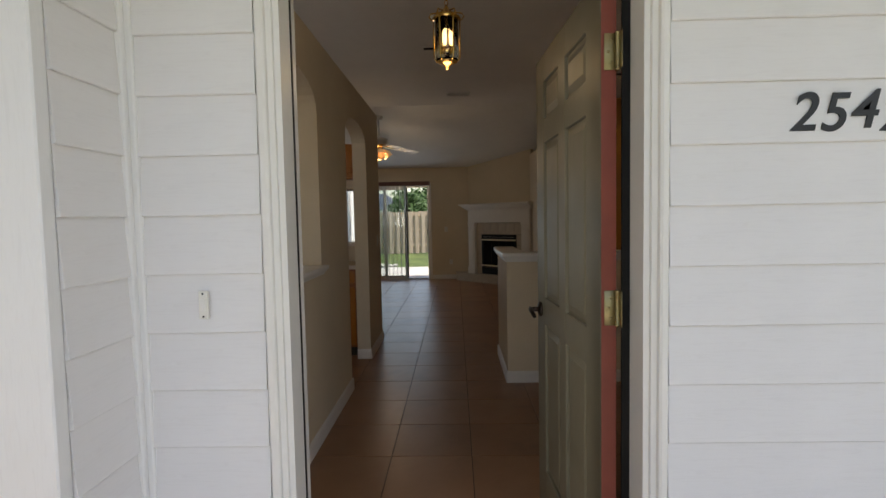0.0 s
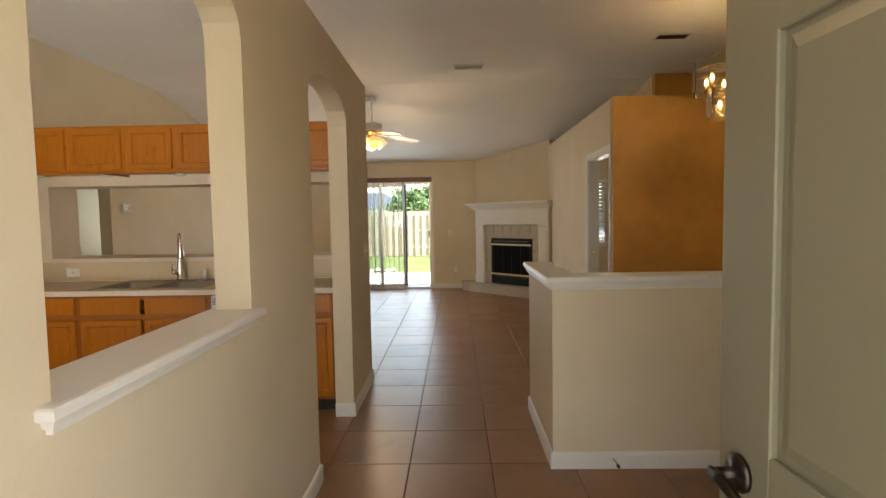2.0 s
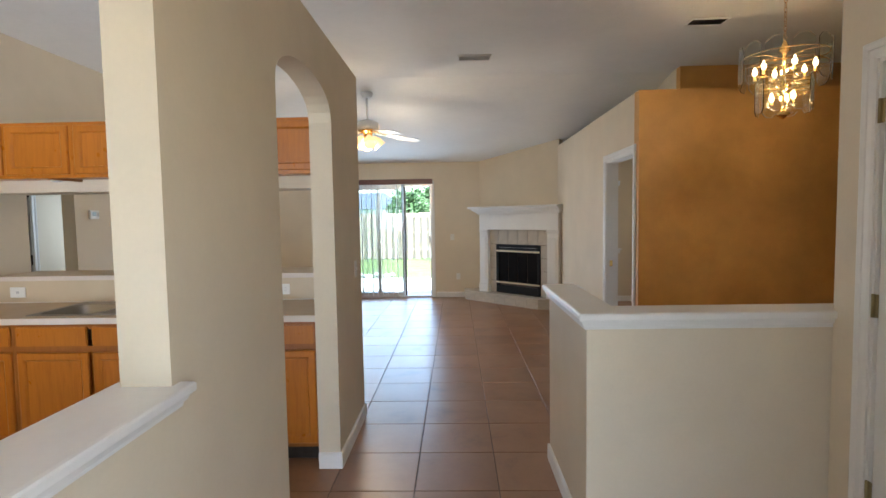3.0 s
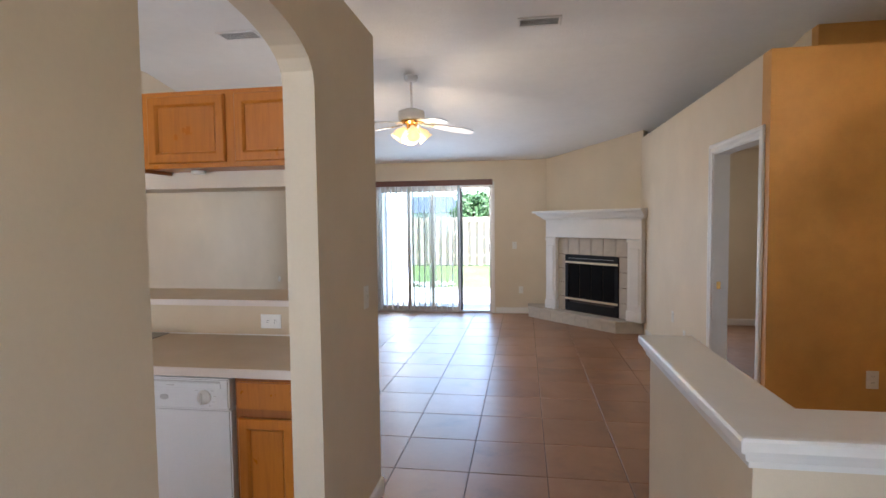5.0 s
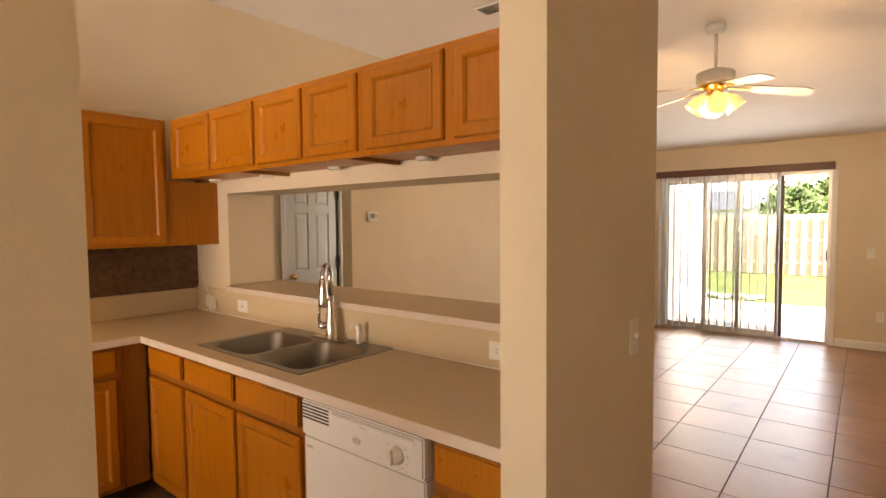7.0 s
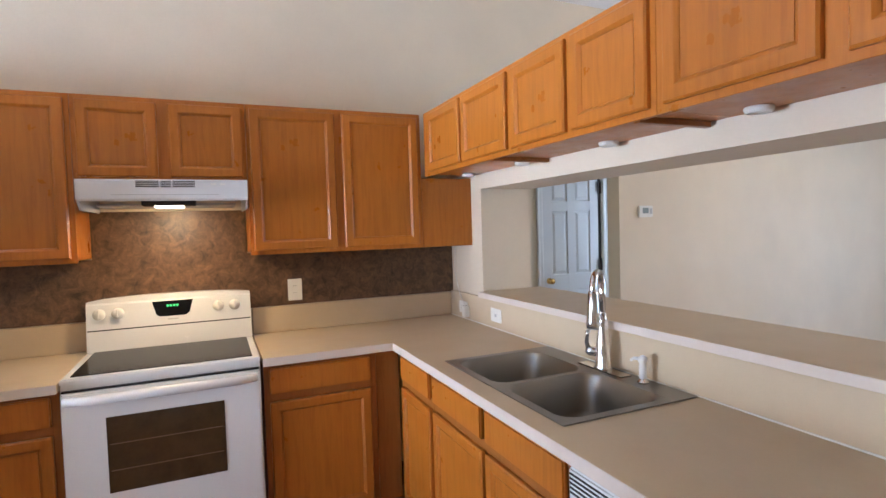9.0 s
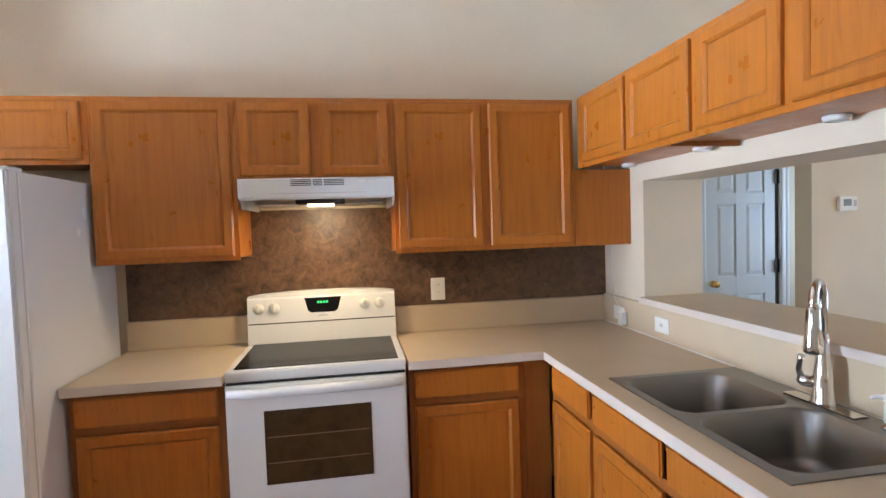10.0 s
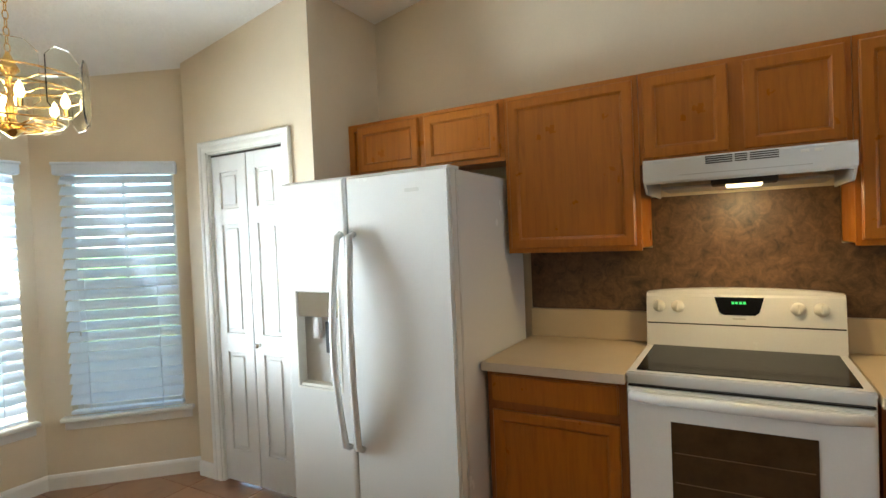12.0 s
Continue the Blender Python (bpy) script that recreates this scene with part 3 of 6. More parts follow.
def six_panel(parent, w, h, th, mat, leaf="leaf", st=0.105, mul=0.095, rails=None):
    """A six-panel leaf: local x across, front at y 0, back at y th."""
    pw = (w - 2 * st - mul) / 2
    rails = rails or [(0.0, 0.22), (h * 0.405, h * 0.405 + 0.16), (h * 0.79, h * 0.79 + 0.10), (h - 0.115, h)]
    bm = bmesh.new()
    box(bm, 0.002, w - 0.002, 0.012, th - 0.012, 0.002, h - 0.002)
    for a, b in ((0, st), (w - st, w), (st + pw, st + pw + mul)):
        box(bm, a, b, 0, th, 0, h, 0.003)
    for a, b in rails:
        box(bm, 0.001, w - 0.001, 0.0006, th - 0.0006, a, b, 0.003)
    ob = part(leaf, bm, mat, parent)
    for k in range(3):
        z0, z1 = rails[k][1], rails[k + 1][0]
        for x0 in (st, st + pw + mul):
            pb = bmesh.new()
            for y0, s in ((0.012, -1), (th - 0.012, 1)):
                i0, i1 = 0.012, 0.036
                lo = [pb.verts.new(p) for p in ((x0 + i0, y0, z0 + i0), (x0 + pw - i0, y0, z0 + i0), (x0 + pw - i0, y0, z1 - i0), (x0 + i0, y0, z1 - i0))]
                hi = [pb.verts.new(p) for p in ((x0 + i1, y0 + s * 0.008, z0 + i1), (x0 + pw - i1, y0 + s * 0.008, z0 + i1), (x0 + pw - i1, y0 + s * 0.008, z1 - i1), (x0 + i1, y0 + s * 0.008, z1 - i1))]
                pb.faces.new(hi if s < 0 else hi[::-1])
                for i in range(4):
                    q = (lo[i], lo[(i + 1) % 4], hi[(i + 1) % 4], hi[i])
                    pb.faces.new(q if s < 0 else q[::-1])
            bmesh.ops.recalc_face_normals(pb, faces=pb.faces)
            part("panel", pb, mat, ob)
    return ob


def hinge(parent, place, mat, s=1.0):
    x, y, z = place
    bm = bmesh.new()
    lathe(bm, [(0.006 * s, -0.045 * s), (0.006 * s, 0.045 * s)], 8, Matrix.Translation((x, y, z)))
    box(bm, x - 0.03 * s, x - 0.004, y + 0.003, y + 0.006, z - 0.044 * s, z + 0.044 * s)
    box(bm, x + 0.004, x + 0.02 * s, y + 0.003, y + 0.006, z - 0.044 * s, z + 0.044 * s)
    return part("hinge", bm, mat, parent, "brass hinge")


def knob(parent, place, mat, out=-1):
    x, y, z = place
    prof = [(0.031, 0.0), (0.031, 0.006), (0.012, 0.012), (0.011, 0.03), (0.024, 0.038), (0.029, 0.05), (0.024, 0.062), (0.0, 0.066)]
    bm = lathe(bmesh.new(), prof, 16, Matrix.Translation(place) @ Matrix.Rotation(radians(90 * (1 if out < 0 else -1)), 4, "X"))
    return part("knob", bm, mat, parent, "round door knob")


ROT90 = Matrix.Rotation(radians(90), 4, "Z")
ROTM90 = Matrix.Rotation(radians(-90), 4, "Z")

# entry door, standing open against the foyer
casing("door_casing_entry", Matrix.Translation((DX0, FY0, 0)), DX1 - DX0, 2.06, "white exterior casing and jamb of the entry", False, 0.13, 0.055, None,
       [(-0.004, 0.0), (-0.004, -0.006), (0.011, -0.007), (0.013, -0.016), (0.027, -0.018), (0.030, -0.028), (0.037, -0.031), (0.050, -0.030), (0.055, -0.024), (0.055, 0.0)], 0.004)
bm = bx(DX0 + 0.004, DX0 + 0.0065, 1.482, 1.492, 0.0, 2.04)
# the wide right strip also paints the dark interior behind the door gap
structure("trim_weatherstrip", box(bm, DX1 - 0.026, DX1 - 0.004, 1.500, 1.510, 0.0, 2.04), BLACK, "black weatherstrip along the entry jambs, wider where it stands in for the dark interior")
swing = math.degrees(math.atan2(0.873, -0.043))
front = thing("door_1", Matrix.Translation((0.888, 1.518, 0.015)) @ Matrix.Rotation(radians(swing), 4, "Z"), "taupe six-panel entry door standing open, red-brown edge", "door")
six_panel(front, 0.875, 2.02, 0.044, FRONTPAINT, "leaf", 0.142, 0.098, [(0.0, 0.24), (0.885, 1.0), (1.655, 1.755), (1.905, 2.02)])
part("edge", bx(-0.0035, -0.0005, 0.001, 0.043, 0.0, 2.02), REDPAINT, front, "red-brown hinge edge with chipped white paint")
part("edge", bx(0.0, 0.875, 0.0405, 0.0435, -0.012, 0.0), REDPAINT, front)
for z in (0.30, 1.085, 1.80):
    bm = bmesh.new()
    lathe(bm, [(0.007, -0.052), (0.0085, -0.048), (0.007, -0.046), (0.007, 0.046), (0.0085, 0.048), (0.007, 0.052)], 10, Matrix.Translation((-0.012, 0.0, z)))
    box(bm, -0.0065, -0.0035, 0.0, 0.036, z - 0.05, z + 0.05, 0.001)
    box(bm, -0.04, -0.012, -0.004, -0.001, z - 0.05, z + 0.05, 0.001)
    for dz in (-0.03, 0.0, 0.03):
        lathe(bm, [(0.005, 0), (0.004, 0.002), (0, 0.0025)], 8, Matrix.Translation((-0.0065, 0.016 + (0.008 if dz == 0 else 0), z + dz)) @ Matrix.Rotation(radians(-90), 4, "Y"))
    part("hinge", bm, OLDBRASS, front, "tarnished brass hinge with three screws")
for yy, s in ((0.0, 1), (0.044, -1)):
    bm = lathe(bmesh.new(), [(0.033, 0), (0.033, 0.006), (0.026, 0.012), (0.011, 0.014), (0.011, 0.045), (0.014, 0.05), (0, 0.052)], 18, Matrix.Translation((0.808, yy, 0.94)) @ Matrix.Rotation(radians(90 * s), 4, "X"))
    tube(bm, [(0.808, yy - s * 0.045, 0.94), (0.78, yy - s * 0.05, 0.942), (0.745, yy - s * 0.05, 0.936), (0.71, yy - s * 0.048, 0.925)], [0.011, 0.010, 0.009, 0.007], 10)
    part("lever_handle", bm, BRONZE, front, "dark bronze lever handle")
part("latch_plate", bx(0.875, 0.8775, 0.01, 0.034, 0.91, 0.97), NICKEL, front)

# foyer closet door
casing("door_casing_foyer", Matrix.Translation((RX, 4.07, 0)) @ ROTM90, 0.745, 2.05, "white moulded casing of the closet door")
closet = thing("door_2", Matrix.Translation((RX + 0.012, 4.048, 0.012)) @ ROTM90, "closed white six-panel closet door with brass hinges", "door")
six_panel(closet, 0.70, 2.015, 0.035, DOORPAINT)
for z in (0.38, 1.11, 1.84):
    hinge(closet, (-0.006, -0.014, z), OLDBRASS)
knob(closet, (0.645, 0.0, 0.92), NICKEL)

# bedroom doorway with the leaf swung inwards
casing("door_casing_bedroom", Matrix.Translation((LEDX, BD1, 0)) @ ROTM90, BD1 - BD0, 2.04, "white moulded casing of the bedroom doorway", True)
bed = thing("door_3", Matrix.Translation((LEDX + 0.125, BD0 + 0.045, 0.012)) @ Matrix.Rotation(radians(-3), 4, "Z"), "white six-panel bedroom door standing wide open", "door")
six_panel(bed, 0.73, 2.01, 0.035, DOORPAINT)
knob(bed, (0.67, 0.035, 0.92), BRASS, 1)
sp_ = thing("strike_plate", Matrix.Translation((LEDX + 0.05, BD1 - 0.0185, 0.95)), "small brass strike plate in the bedroom door jamb", "strike plate")
part("plate", bx(-0.016, 0.016, -0.002, 0.0, -0.03, 0.03, bevel=0.0006), BRASS, sp_)

# passage door
casing("door_casing_passage", Matrix.Translation((-4.55, 7.17, 0)) @ ROT90, 0.74, 2.05, "white moulded casing of the passage door")
hall_door = thing("door_4", Matrix.Translation((-4.562, 7.19, 0.012)) @ ROT90, "closed white six-panel passage door with a brass knob", "door")
six_panel(hall_door, 0.665, 2.015, 0.035, DOORPAINT)
# solid dark strip stands in for the shade between leaf and jamb
part("hinge_gap_shade", bx(0.666, 0.700, 0.004, 0.03, 0.0, 2.015), GAPSHADE, hall_door, "dark strip painted for the shade of the hinge-side gap")
knob(hall_door, (0.06, 0.0, 0.92), BRASS)
for z in (0.3, 1.05, 1.82):
    hinge(hall_door, (0.688, -0.014, z), BRONZE, 1.3)

# pantry bifold
casing("door_casing_pantry", Matrix.Translation((-2.87, 1.235, 0)) @ ROT90, 0.665, 2.05, "white moulded casing of the pantry door")
pantry = thing("door_5", Matrix.Translation((-2.885, 1.257, 0.015)) @ ROT90, "closed white bifold pantry door with a small knob", "door")
for k in range(2):
    w, h, th = 0.308, 2.0, 0.03
    st = 0.075
    rails = [(0, 0.2), (0.80, 0.92), (1.58, 1.68), (1.9, h)]
    bm = bx(0.002, w - 0.002, 0.01, th, 0.002, h - 0.002)
    for a, b in ((0, st), (w - st, w)):
        box(bm, a, b, 0, th, 0, h, 0.003)
    for a, b in rails:
        box(bm, 0.001, w - 0.001, 0.0005, th, a, b, 0.003)
    for (a, b), (c, d) in zip(rails, rails[1:]):
        box(bm, st + 0.022, w - st - 0.022, 0.003, 0.012, b + 0.022, c - 0.022, 0.007)
    lf = part("leaf", bm, DOORPAINT, pantry)
    lf.location.x = 0.002 + k * 0.313
    if k:
        kb = part("knob", lathe(bmesh.new(), [(0.012, 0), (0.008, 0.008), (0.008, 0.014), (0.015, 0.02), (0.015, 0.026), (0, 0.03)], 14, Matrix.Translation((0.045, 0, 0.86)) @ Matrix.Rotation(radians(90), 4, "X")), NICKEL, lf, "satin nickel knob")
part("top_track", bx(0.0, 0.62, 0.004, 0.028, 2.002, 2.012), GAPSHADE, pantry)


def blind_window(name, m, w, z0, z1, depth, label):
    """A white sash window with lowered blinds in an opening; local x along the wall, +y into the room, outside at -depth."""
    win = thing(name, m, label, "window")
    bm = bmesh.new()
    f = 0.04
    for a, b, c, d in ((0, f, z0, z1), (w - f, w, z0, z1), (f, w - f, z0, z0 + f), (f, w - f, z1 - f, z1), (f, w - f, (z0 + z1) / 2 - 0.025, (z0 + z1) / 2 + 0.025)):
        box(bm, a, b, -depth + 0.02, -depth + 0.07, c, d, 0.003)
    part("window_frame", bm, TRIM, win)
    bm = bmesh.new()
    box(bm, w / 2 - 0.009, w / 2 + 0.009, -depth + 0.035, -depth + 0.055, z0 + f, z1 - f)
    part("muntin", bm, TRIM, win)
    for a, b in ((z0 + f, (z0 + z1) / 2 - 0.025), ((z0 + z1) / 2 + 0.025, z1 - f)):
        pn = part("pane", bx(f, w - f, -depth + 0.043, -depth + 0.047, a, b), GLASS, win)
        pn.visible_shadow = False
    bm = bx(-0.055, w + 0.055, -0.03, 0.05, z0 - 0.03, z0 - 0.002, bevel=0.006)
    box(bm, -0.04, w + 0.04, 0.001, 0.016, z0 - 0.085, z0 - 0.031, 0.004)
    part("window_sill", bm, TRIM, win)
    bm = bx(-0.02, w + 0.02, -0.012, 0.055, z1 - 0.055, z1 + 0.02, bevel=0.006)
    box(bm, -0.024, w + 0.024, 0.03, 0.062, z1 + 0.003, z1 + 0.022, 0.004)
    part("blind_headrail", bm, SLATMAT, win)
    pitch = 0.065
    n = int((z1 - z0 - 0.11) / pitch)
    sb = bmesh.new()
    cs = []
    for i in range(5):
        t = -1 + 2 * i / 4
        cs.append((0.035 * t, 0.005 * (1 - t * t)))
    prism(sb, cs + [(y, z - 0.003) for y, z in cs[::-1]], "x", 0.006, w - 0.006)
    me = mesh_of("slat", sb, SLATMAT)
    for i in range(n):
        piece("slat", me, win, Matrix.Translation((random.uniform(-0.0015, 0.0015), 0.012, z1 - 0.085 - i * pitch)) @ Matrix.Rotation(radians(-51 + random.uniform(-3, 3)), 4, "X"))
    part("blind_bottom_rail", bx(0.005, w - 0.005, -0.012, 0.036, z0 + 0.012, z0 + 0.034, bevel=0.004), SLATMAT, win)
    for u in (0.12, w - 0.12):
        part("blind_cord", tube(bmesh.new(), [(u, 0.04, z1 - 0.05), (u, 0.04, z0 + 0.03)], 0.0016, 6), SLATMAT, win)
    u = w - 0.09
    part("cord_tassel", lathe(bmesh.new(), [(0.003, 0.02), (0.006, 0), (0.004, -0.01), (0, -0.012)], 8, Matrix.Translation((u, 0.052, 0.96))), GREYPLASTIC, win)
    part("pull_cord", tube(bmesh.new(), [(u, 0.052, z1 - 0.04), (u, 0.052, 0.97)], 0.0012, 6), SLATMAT, win)
    return win


blind_window("window_1", m_bay1 @ Matrix.Translation((0.15, 0, 0)), 0.65, 0.45, 2.0, 0.14, "white sash window with lowered white blinds, angled bay")
blind_window("window_2", m_bay2 @ Matrix.Translation((0.09, 0, 0)), 0.71, 0.45, 2.0, 0.14, "white sash window with lowered white blinds, front of bay")
blind_window("window_3", Matrix.Translation((3.0, 10.9, 0)) @ Matrix.Rotation(math.pi, 4, "Z"), 0.95, 0.9, 2.0, 0.1, "white bedroom window with lowered white blinds")

# sliding patio door with vertical blinds
slider = thing("sliding_door_1", Matrix.Translation((SL0, FARY, 0)), "aluminium sliding patio door, partly open, onto the yard", "sliding door")
W = SL1 - SL0
bm = bmesh.new()
box(bm, 0, 0.035, 0.02, 0.12, 0, SLT)
box(bm, W - 0.035, W, 0.02, 0.12, 0, SLT)
box(bm, 0.035, W - 0.035, 0.02, 0.12, SLT - 0.04, SLT)
box(bm, 0.035, W - 0.035, 0.02, 0.13, 0, 0.03)
part("door_frame", bm, ALU, slider)


def sash(x0, x1, y, mat_l, mat_r):
    s = part("sash", box(box(bmesh.new(), x0, x1, y, y + 0.03, 0.03, 0.085), x0, x1, y, y + 0.03, SLT - 0.09, SLT - 0.04), ALU, slider)
    part("stile", bx(x0, x0 + 0.045, y - 0.001, y + 0.031, 0.03, SLT - 0.04, bevel=0.002), mat_l, s)
    part("stile", bx(x1 - 0.05, x1, y - 0.001, y + 0.031, 0.03, SLT - 0.04, bevel=0.002), mat_r, s)
    pn = part("pane", bx(x0 + 0.045, x1 - 0.05, y + 0.012, y + 0.017, 0.085, SLT - 0.09), GLASS, s)
    pn.visible_shadow = False
    return s


sash(0.035, 0.965, 0.085, ALU, ALU)
sl = sash(0.53, 1.445, 0.045, ALU, DARKALU)
part("pull_handle", bx(1.405, 1.435, 0.02, 0.044, 0.95, 1.2, bevel=0.006), DARKALU, sl)
part("jamb_latch", bx(W - 0.05, W - 0.036, 0.05, 0.075, 1.0, 1.12, bevel=0.003), DARKALU, slider)
structure("trim_sliding_door", box(box(bx(SL1, SL1 + 0.055, FARY - 0.016, FARY - 0.001, 0, SLT + 0.05, bevel=0.003), SL0 - 0.03, SL0, FARY - 0.012, FARY - 0.001, 0, SLT), SL0, SL1, FARY - 0.012, FARY - 0.001, SLT, SLT + 0.04), TRIM, "white trim round the sliding door")
vb = thing("vertical_blind", Matrix.Translation((-1.14, FARY, 2.075)), "pale vertical blind with a dark wooden valance, vanes turned open", "blind")
bm = bx(-1.015, 1.015, -0.11, -0.095, -0.005, 0.085, bevel=0.004)
box(bm, -1.015, -1.0, -0.095, -0.017, -0.005, 0.085)
box(bm, 1.0, 1.015, -0.095, -0.017, -0.005, 0.085)
box(bm, -1.0, 1.0, -0.095, -0.017, 0.075, 0.085)
part("valance", bm, VALANCE, vb, "dark cherry wood valance")
part("rail", bx(-0.98, 0.98, -0.075, -0.04, 0.02, 0.045), ALU, vb)
me = mesh_of("vane", bx(-0.044, 0.044, -0.0008, 0.0008, -2.03, 0.02), VANE)
for i in range(15):
    piece("vane", me, vb, Matrix.Translation((-0.93 + i * 0.092, -0.057, 0)) @ Matrix.Rotation(radians(91 + random.uniform(-3, 3)), 4, "Z"))
for i in range(4):
    piece("vane", me, vb, Matrix.Translation((0.455 + i * 0.009, -0.057, 0)) @ Matrix.Rotation(radians(88), 4, "Z"))
part("wand", tube(bmesh.new(), [(0.40, -0.085, 0.02), (0.405, -0.086, -1.2)], 0.004, 6), WHITEPLASTIC, vb)

# ---- kitchen ----
RUN_SINK = Matrix.Translation((0, 5.11, 0))                       # u = x, d into the wall
RUN_STOVE = Matrix.Translation((-2.855, 0, 0)) @ ROT90            # u = y
UP_SINK = Matrix.Translation((0, 5.395, 0))
UP_STOVE = Matrix.Translation((-3.15, 0, 0)) @ ROT90


def shaker(parent, u0, u1, z0, z1, th=0.019, st=0.047, name="door"):
    """A framed front with an inset panel, its face at d = 0."""
    bm = ring_frame(u0, u1, z0, z1, [(0.0, th), (0.0, 0.006), (0.006, 0.0), (st - 0.007, 0.0), (st - 0.004, 0.0022), (st + 0.004, 0.0095), (st + 0.0048, 0.013), (st + 0.0072, 0.013), (st + 0.0072, th)])
    ob = part(name, bm, WOOD, parent)
    part("panel", bx(u0 + st + 0.0066, u1 - st - 0.0066, 0.0102, 0.0185, z0 + st + 0.0066, z1 - st - 0.0066), WOOD, ob)
    return ob


def drawer_front(parent, u0, u1, z0, z1):
    bm = bx(u0, u1, 0, 0.019, z0, z1, bevel=0.006, seg=2)
    return part("drawer_front", bm, WOOD, parent)


def upper(run, u0, u1, z0, z1, doors, label, depth=0.318, gap=None):
    m = run @ Matrix.Translation((u0, 0, 0))
    cab = thing("upper_cabinet", m, label, "cabinet", "upper kitchen cabinets")
    w = u1 - u0
    bm = bx(0, w, 0.038, depth, z0 + 0.012, z1)
    part("body", bm, WOOD, cab)
    bm = bmesh.new()
    box(bm, 0, w, 0.0185, 0.038, z0, z0 + 0.04, 0.002)
    box(bm, 0, w, 0.0185, 0.038, z1 - 0.04, z1, 0.002)
    for a, b in ((0, 0.04), (w - 0.04, w)):
        box(bm, a, b, 0.0188, 0.0378, z0 + 0.001, z1 - 0.001)
    if len(doors) > 1:
        c = (doors[0][1] + doors[1][0]) / 2 - u0
        box(bm, c - 0.03, c + 0.03, 0.0188, 0.0378, z0 + 0.001, z1 - 0.001)
    part("face_frame", bm, WOOD, cab)
    for a, b in doors:
        shaker(cab, a - u0, b - u0, z0 + 0.022, z1 - 0.022)
    return cab


top = 2.134
upper(UP_STOVE, 2.122, 3.098, 1.83, top, [(2.20, 2.605), (2.645, 3.072)], "honey maple wall cabinet with two short doors above the refrigerator")
upper(UP_STOVE, 3.10, 3.722, 1.372, top, [(3.12, 3.70)], "honey maple wall cabinet with one tall door")
upper(UP_STOVE, 3.724, 4.458, 1.742, top, [(3.742, 4.064), (4.115, 4.44)], "honey maple wall cabinet with two short doors above the hood")
upper(UP_STOVE, 4.46, 5.40, 1.372, top, [(4.478, 4.905), (4.945, 5.378)], "honey maple wall cabinet with two tall doors")
corner = thing("corner_cabinet", UP_STOVE @ Matrix.Translation((5.402, 0, 0)), "plain honey maple corner wall cabinet", "cabinet")
part("body", bx(0, YS - 5.402, 0.019, 0.318, 1.372, 1.772, bevel=0.002), WOOD, corner)
upper(UP_SINK, -3.14, -2.195, 1.775, top, [(-3.062, -2.654), (-2.627, -2.214)], "honey maple wall cabinet with two short doors above the sink")
upper(UP_SINK, -2.193, -1.43, 1.775, top, [(-2.174, -1.822), (-1.785, -1.45)], "honey maple wall cabinet with two short doors above the sink")
upper(UP_SINK, -1.428, -0.55, 1.775, top, [(-1.395, -1.0), (-0.95, -0.572)], "honey maple wall cabinet with two short doors beside the hall")
for x in (-3.04, -2.50, -1.90, -1.31):
    pk = thing("puck_light", Matrix.Translation((x, 5.66 if x > -3 else 5.64, 1.787)), "round white puck light under the cabinets", "light", "puck lights")
    part("ring", lathe(bmesh.new(), [(0.036, 0), (0.038, -0.006), (0.034, -0.016), (0.026, -0.018), (0.024, -0.013), (0, -0.013)], 20), WHITEPLASTIC, pk)
for x in (-2.36, -1.51):
    st = thing("wooden_cleat", Matrix.Translation((x, 5.56, 1.775)), "thin wooden cleat under the wall cabinets", "trim")
    # cleat in the shaded copy of the maple
    part("strip", bx(-0.012, 0.012, -0.14, 0.15, -0.006, 0.012, bevel=0.002), WOODSHADE, st)


def base(run, u0, u1, fronts, label, depth=0.60, high=0.872):
    cab = thing("base_cabinet", run @ Matrix.Translation((u0, 0, 0)), label, "cabinet", "base kitchen cabinets")
    w = u1 - u0
    bm = bx(0, w, 0.038, depth, 0.1, high)
    part("body", bm, WOOD, cab)
    bm = bmesh.new()
    box(bm, 0, w, 0.0185, 0.038, 0.1, 0.135)
    box(bm, 0, w, 0.0185, 0.038, 0.838, 0.872)
    box(bm, 0, w, 0.0187, 0.038, 0.70, 0.735)
    for a, b in ((0, 0.035), (w - 0.035, w)):
        box(bm, a, b, 0.0189, 0.0378, 0.101, 0.871)
    # frame behind the fronts takes the maple with shade in its colour
    part("face_frame", bm, WOODSHADE, cab)
    # toe kick coloured near-black for the shade under the fronts
    part("toe_kick", bx(0.0, w, 0.08, 0.095, 0.0, 0.1), GAPSHADE, cab)
    for a, b in fronts:
        drawer_front(cab, a - u0, b - u0, 0.737, 0.856)
        shaker(cab, a - u0, b - u0, 0.125, 0.697)
    return cab


base(RUN_STOVE, 3.095, 3.692, [(3.12, 3.665)], "honey maple base cabinet with a drawer and door beside the stove")
base(RUN_STOVE, 4.47, 5.005, [(4.495, 4.975)], "honey maple base cabinet with a drawer and door beside the stove")
cf = thing("corner_filler", RUN_STOVE @ Matrix.Translation((5.007, 0, 0)), "plain honey maple corner filler panel", "cabinet")
# corner panel darkened by the shaded maple copy
part("panel", bx(0, 0.12, 0.019, 0.05, 0.1, 0.872), WOODSHADE, cf)
base(RUN_SINK, -2.83, -2.415, [(-2.80, -2.43)], "honey maple base cabinet with a drawer and door in the corner")
base(RUN_SINK, -2.413, -1.44, [(-2.392, -1.95), (-1.922, -1.472)], "honey maple sink cabinet with two doors and false drawers", 0.60, 0.70)
base(RUN_SINK, -0.826, -0.548, [(-0.812, -0.565)], "narrow honey maple base cabinet with a drawer and door")

# worktops
SX0, SX1, SY0, SY1 = -2.363, -1.541, 5.165, 5.69


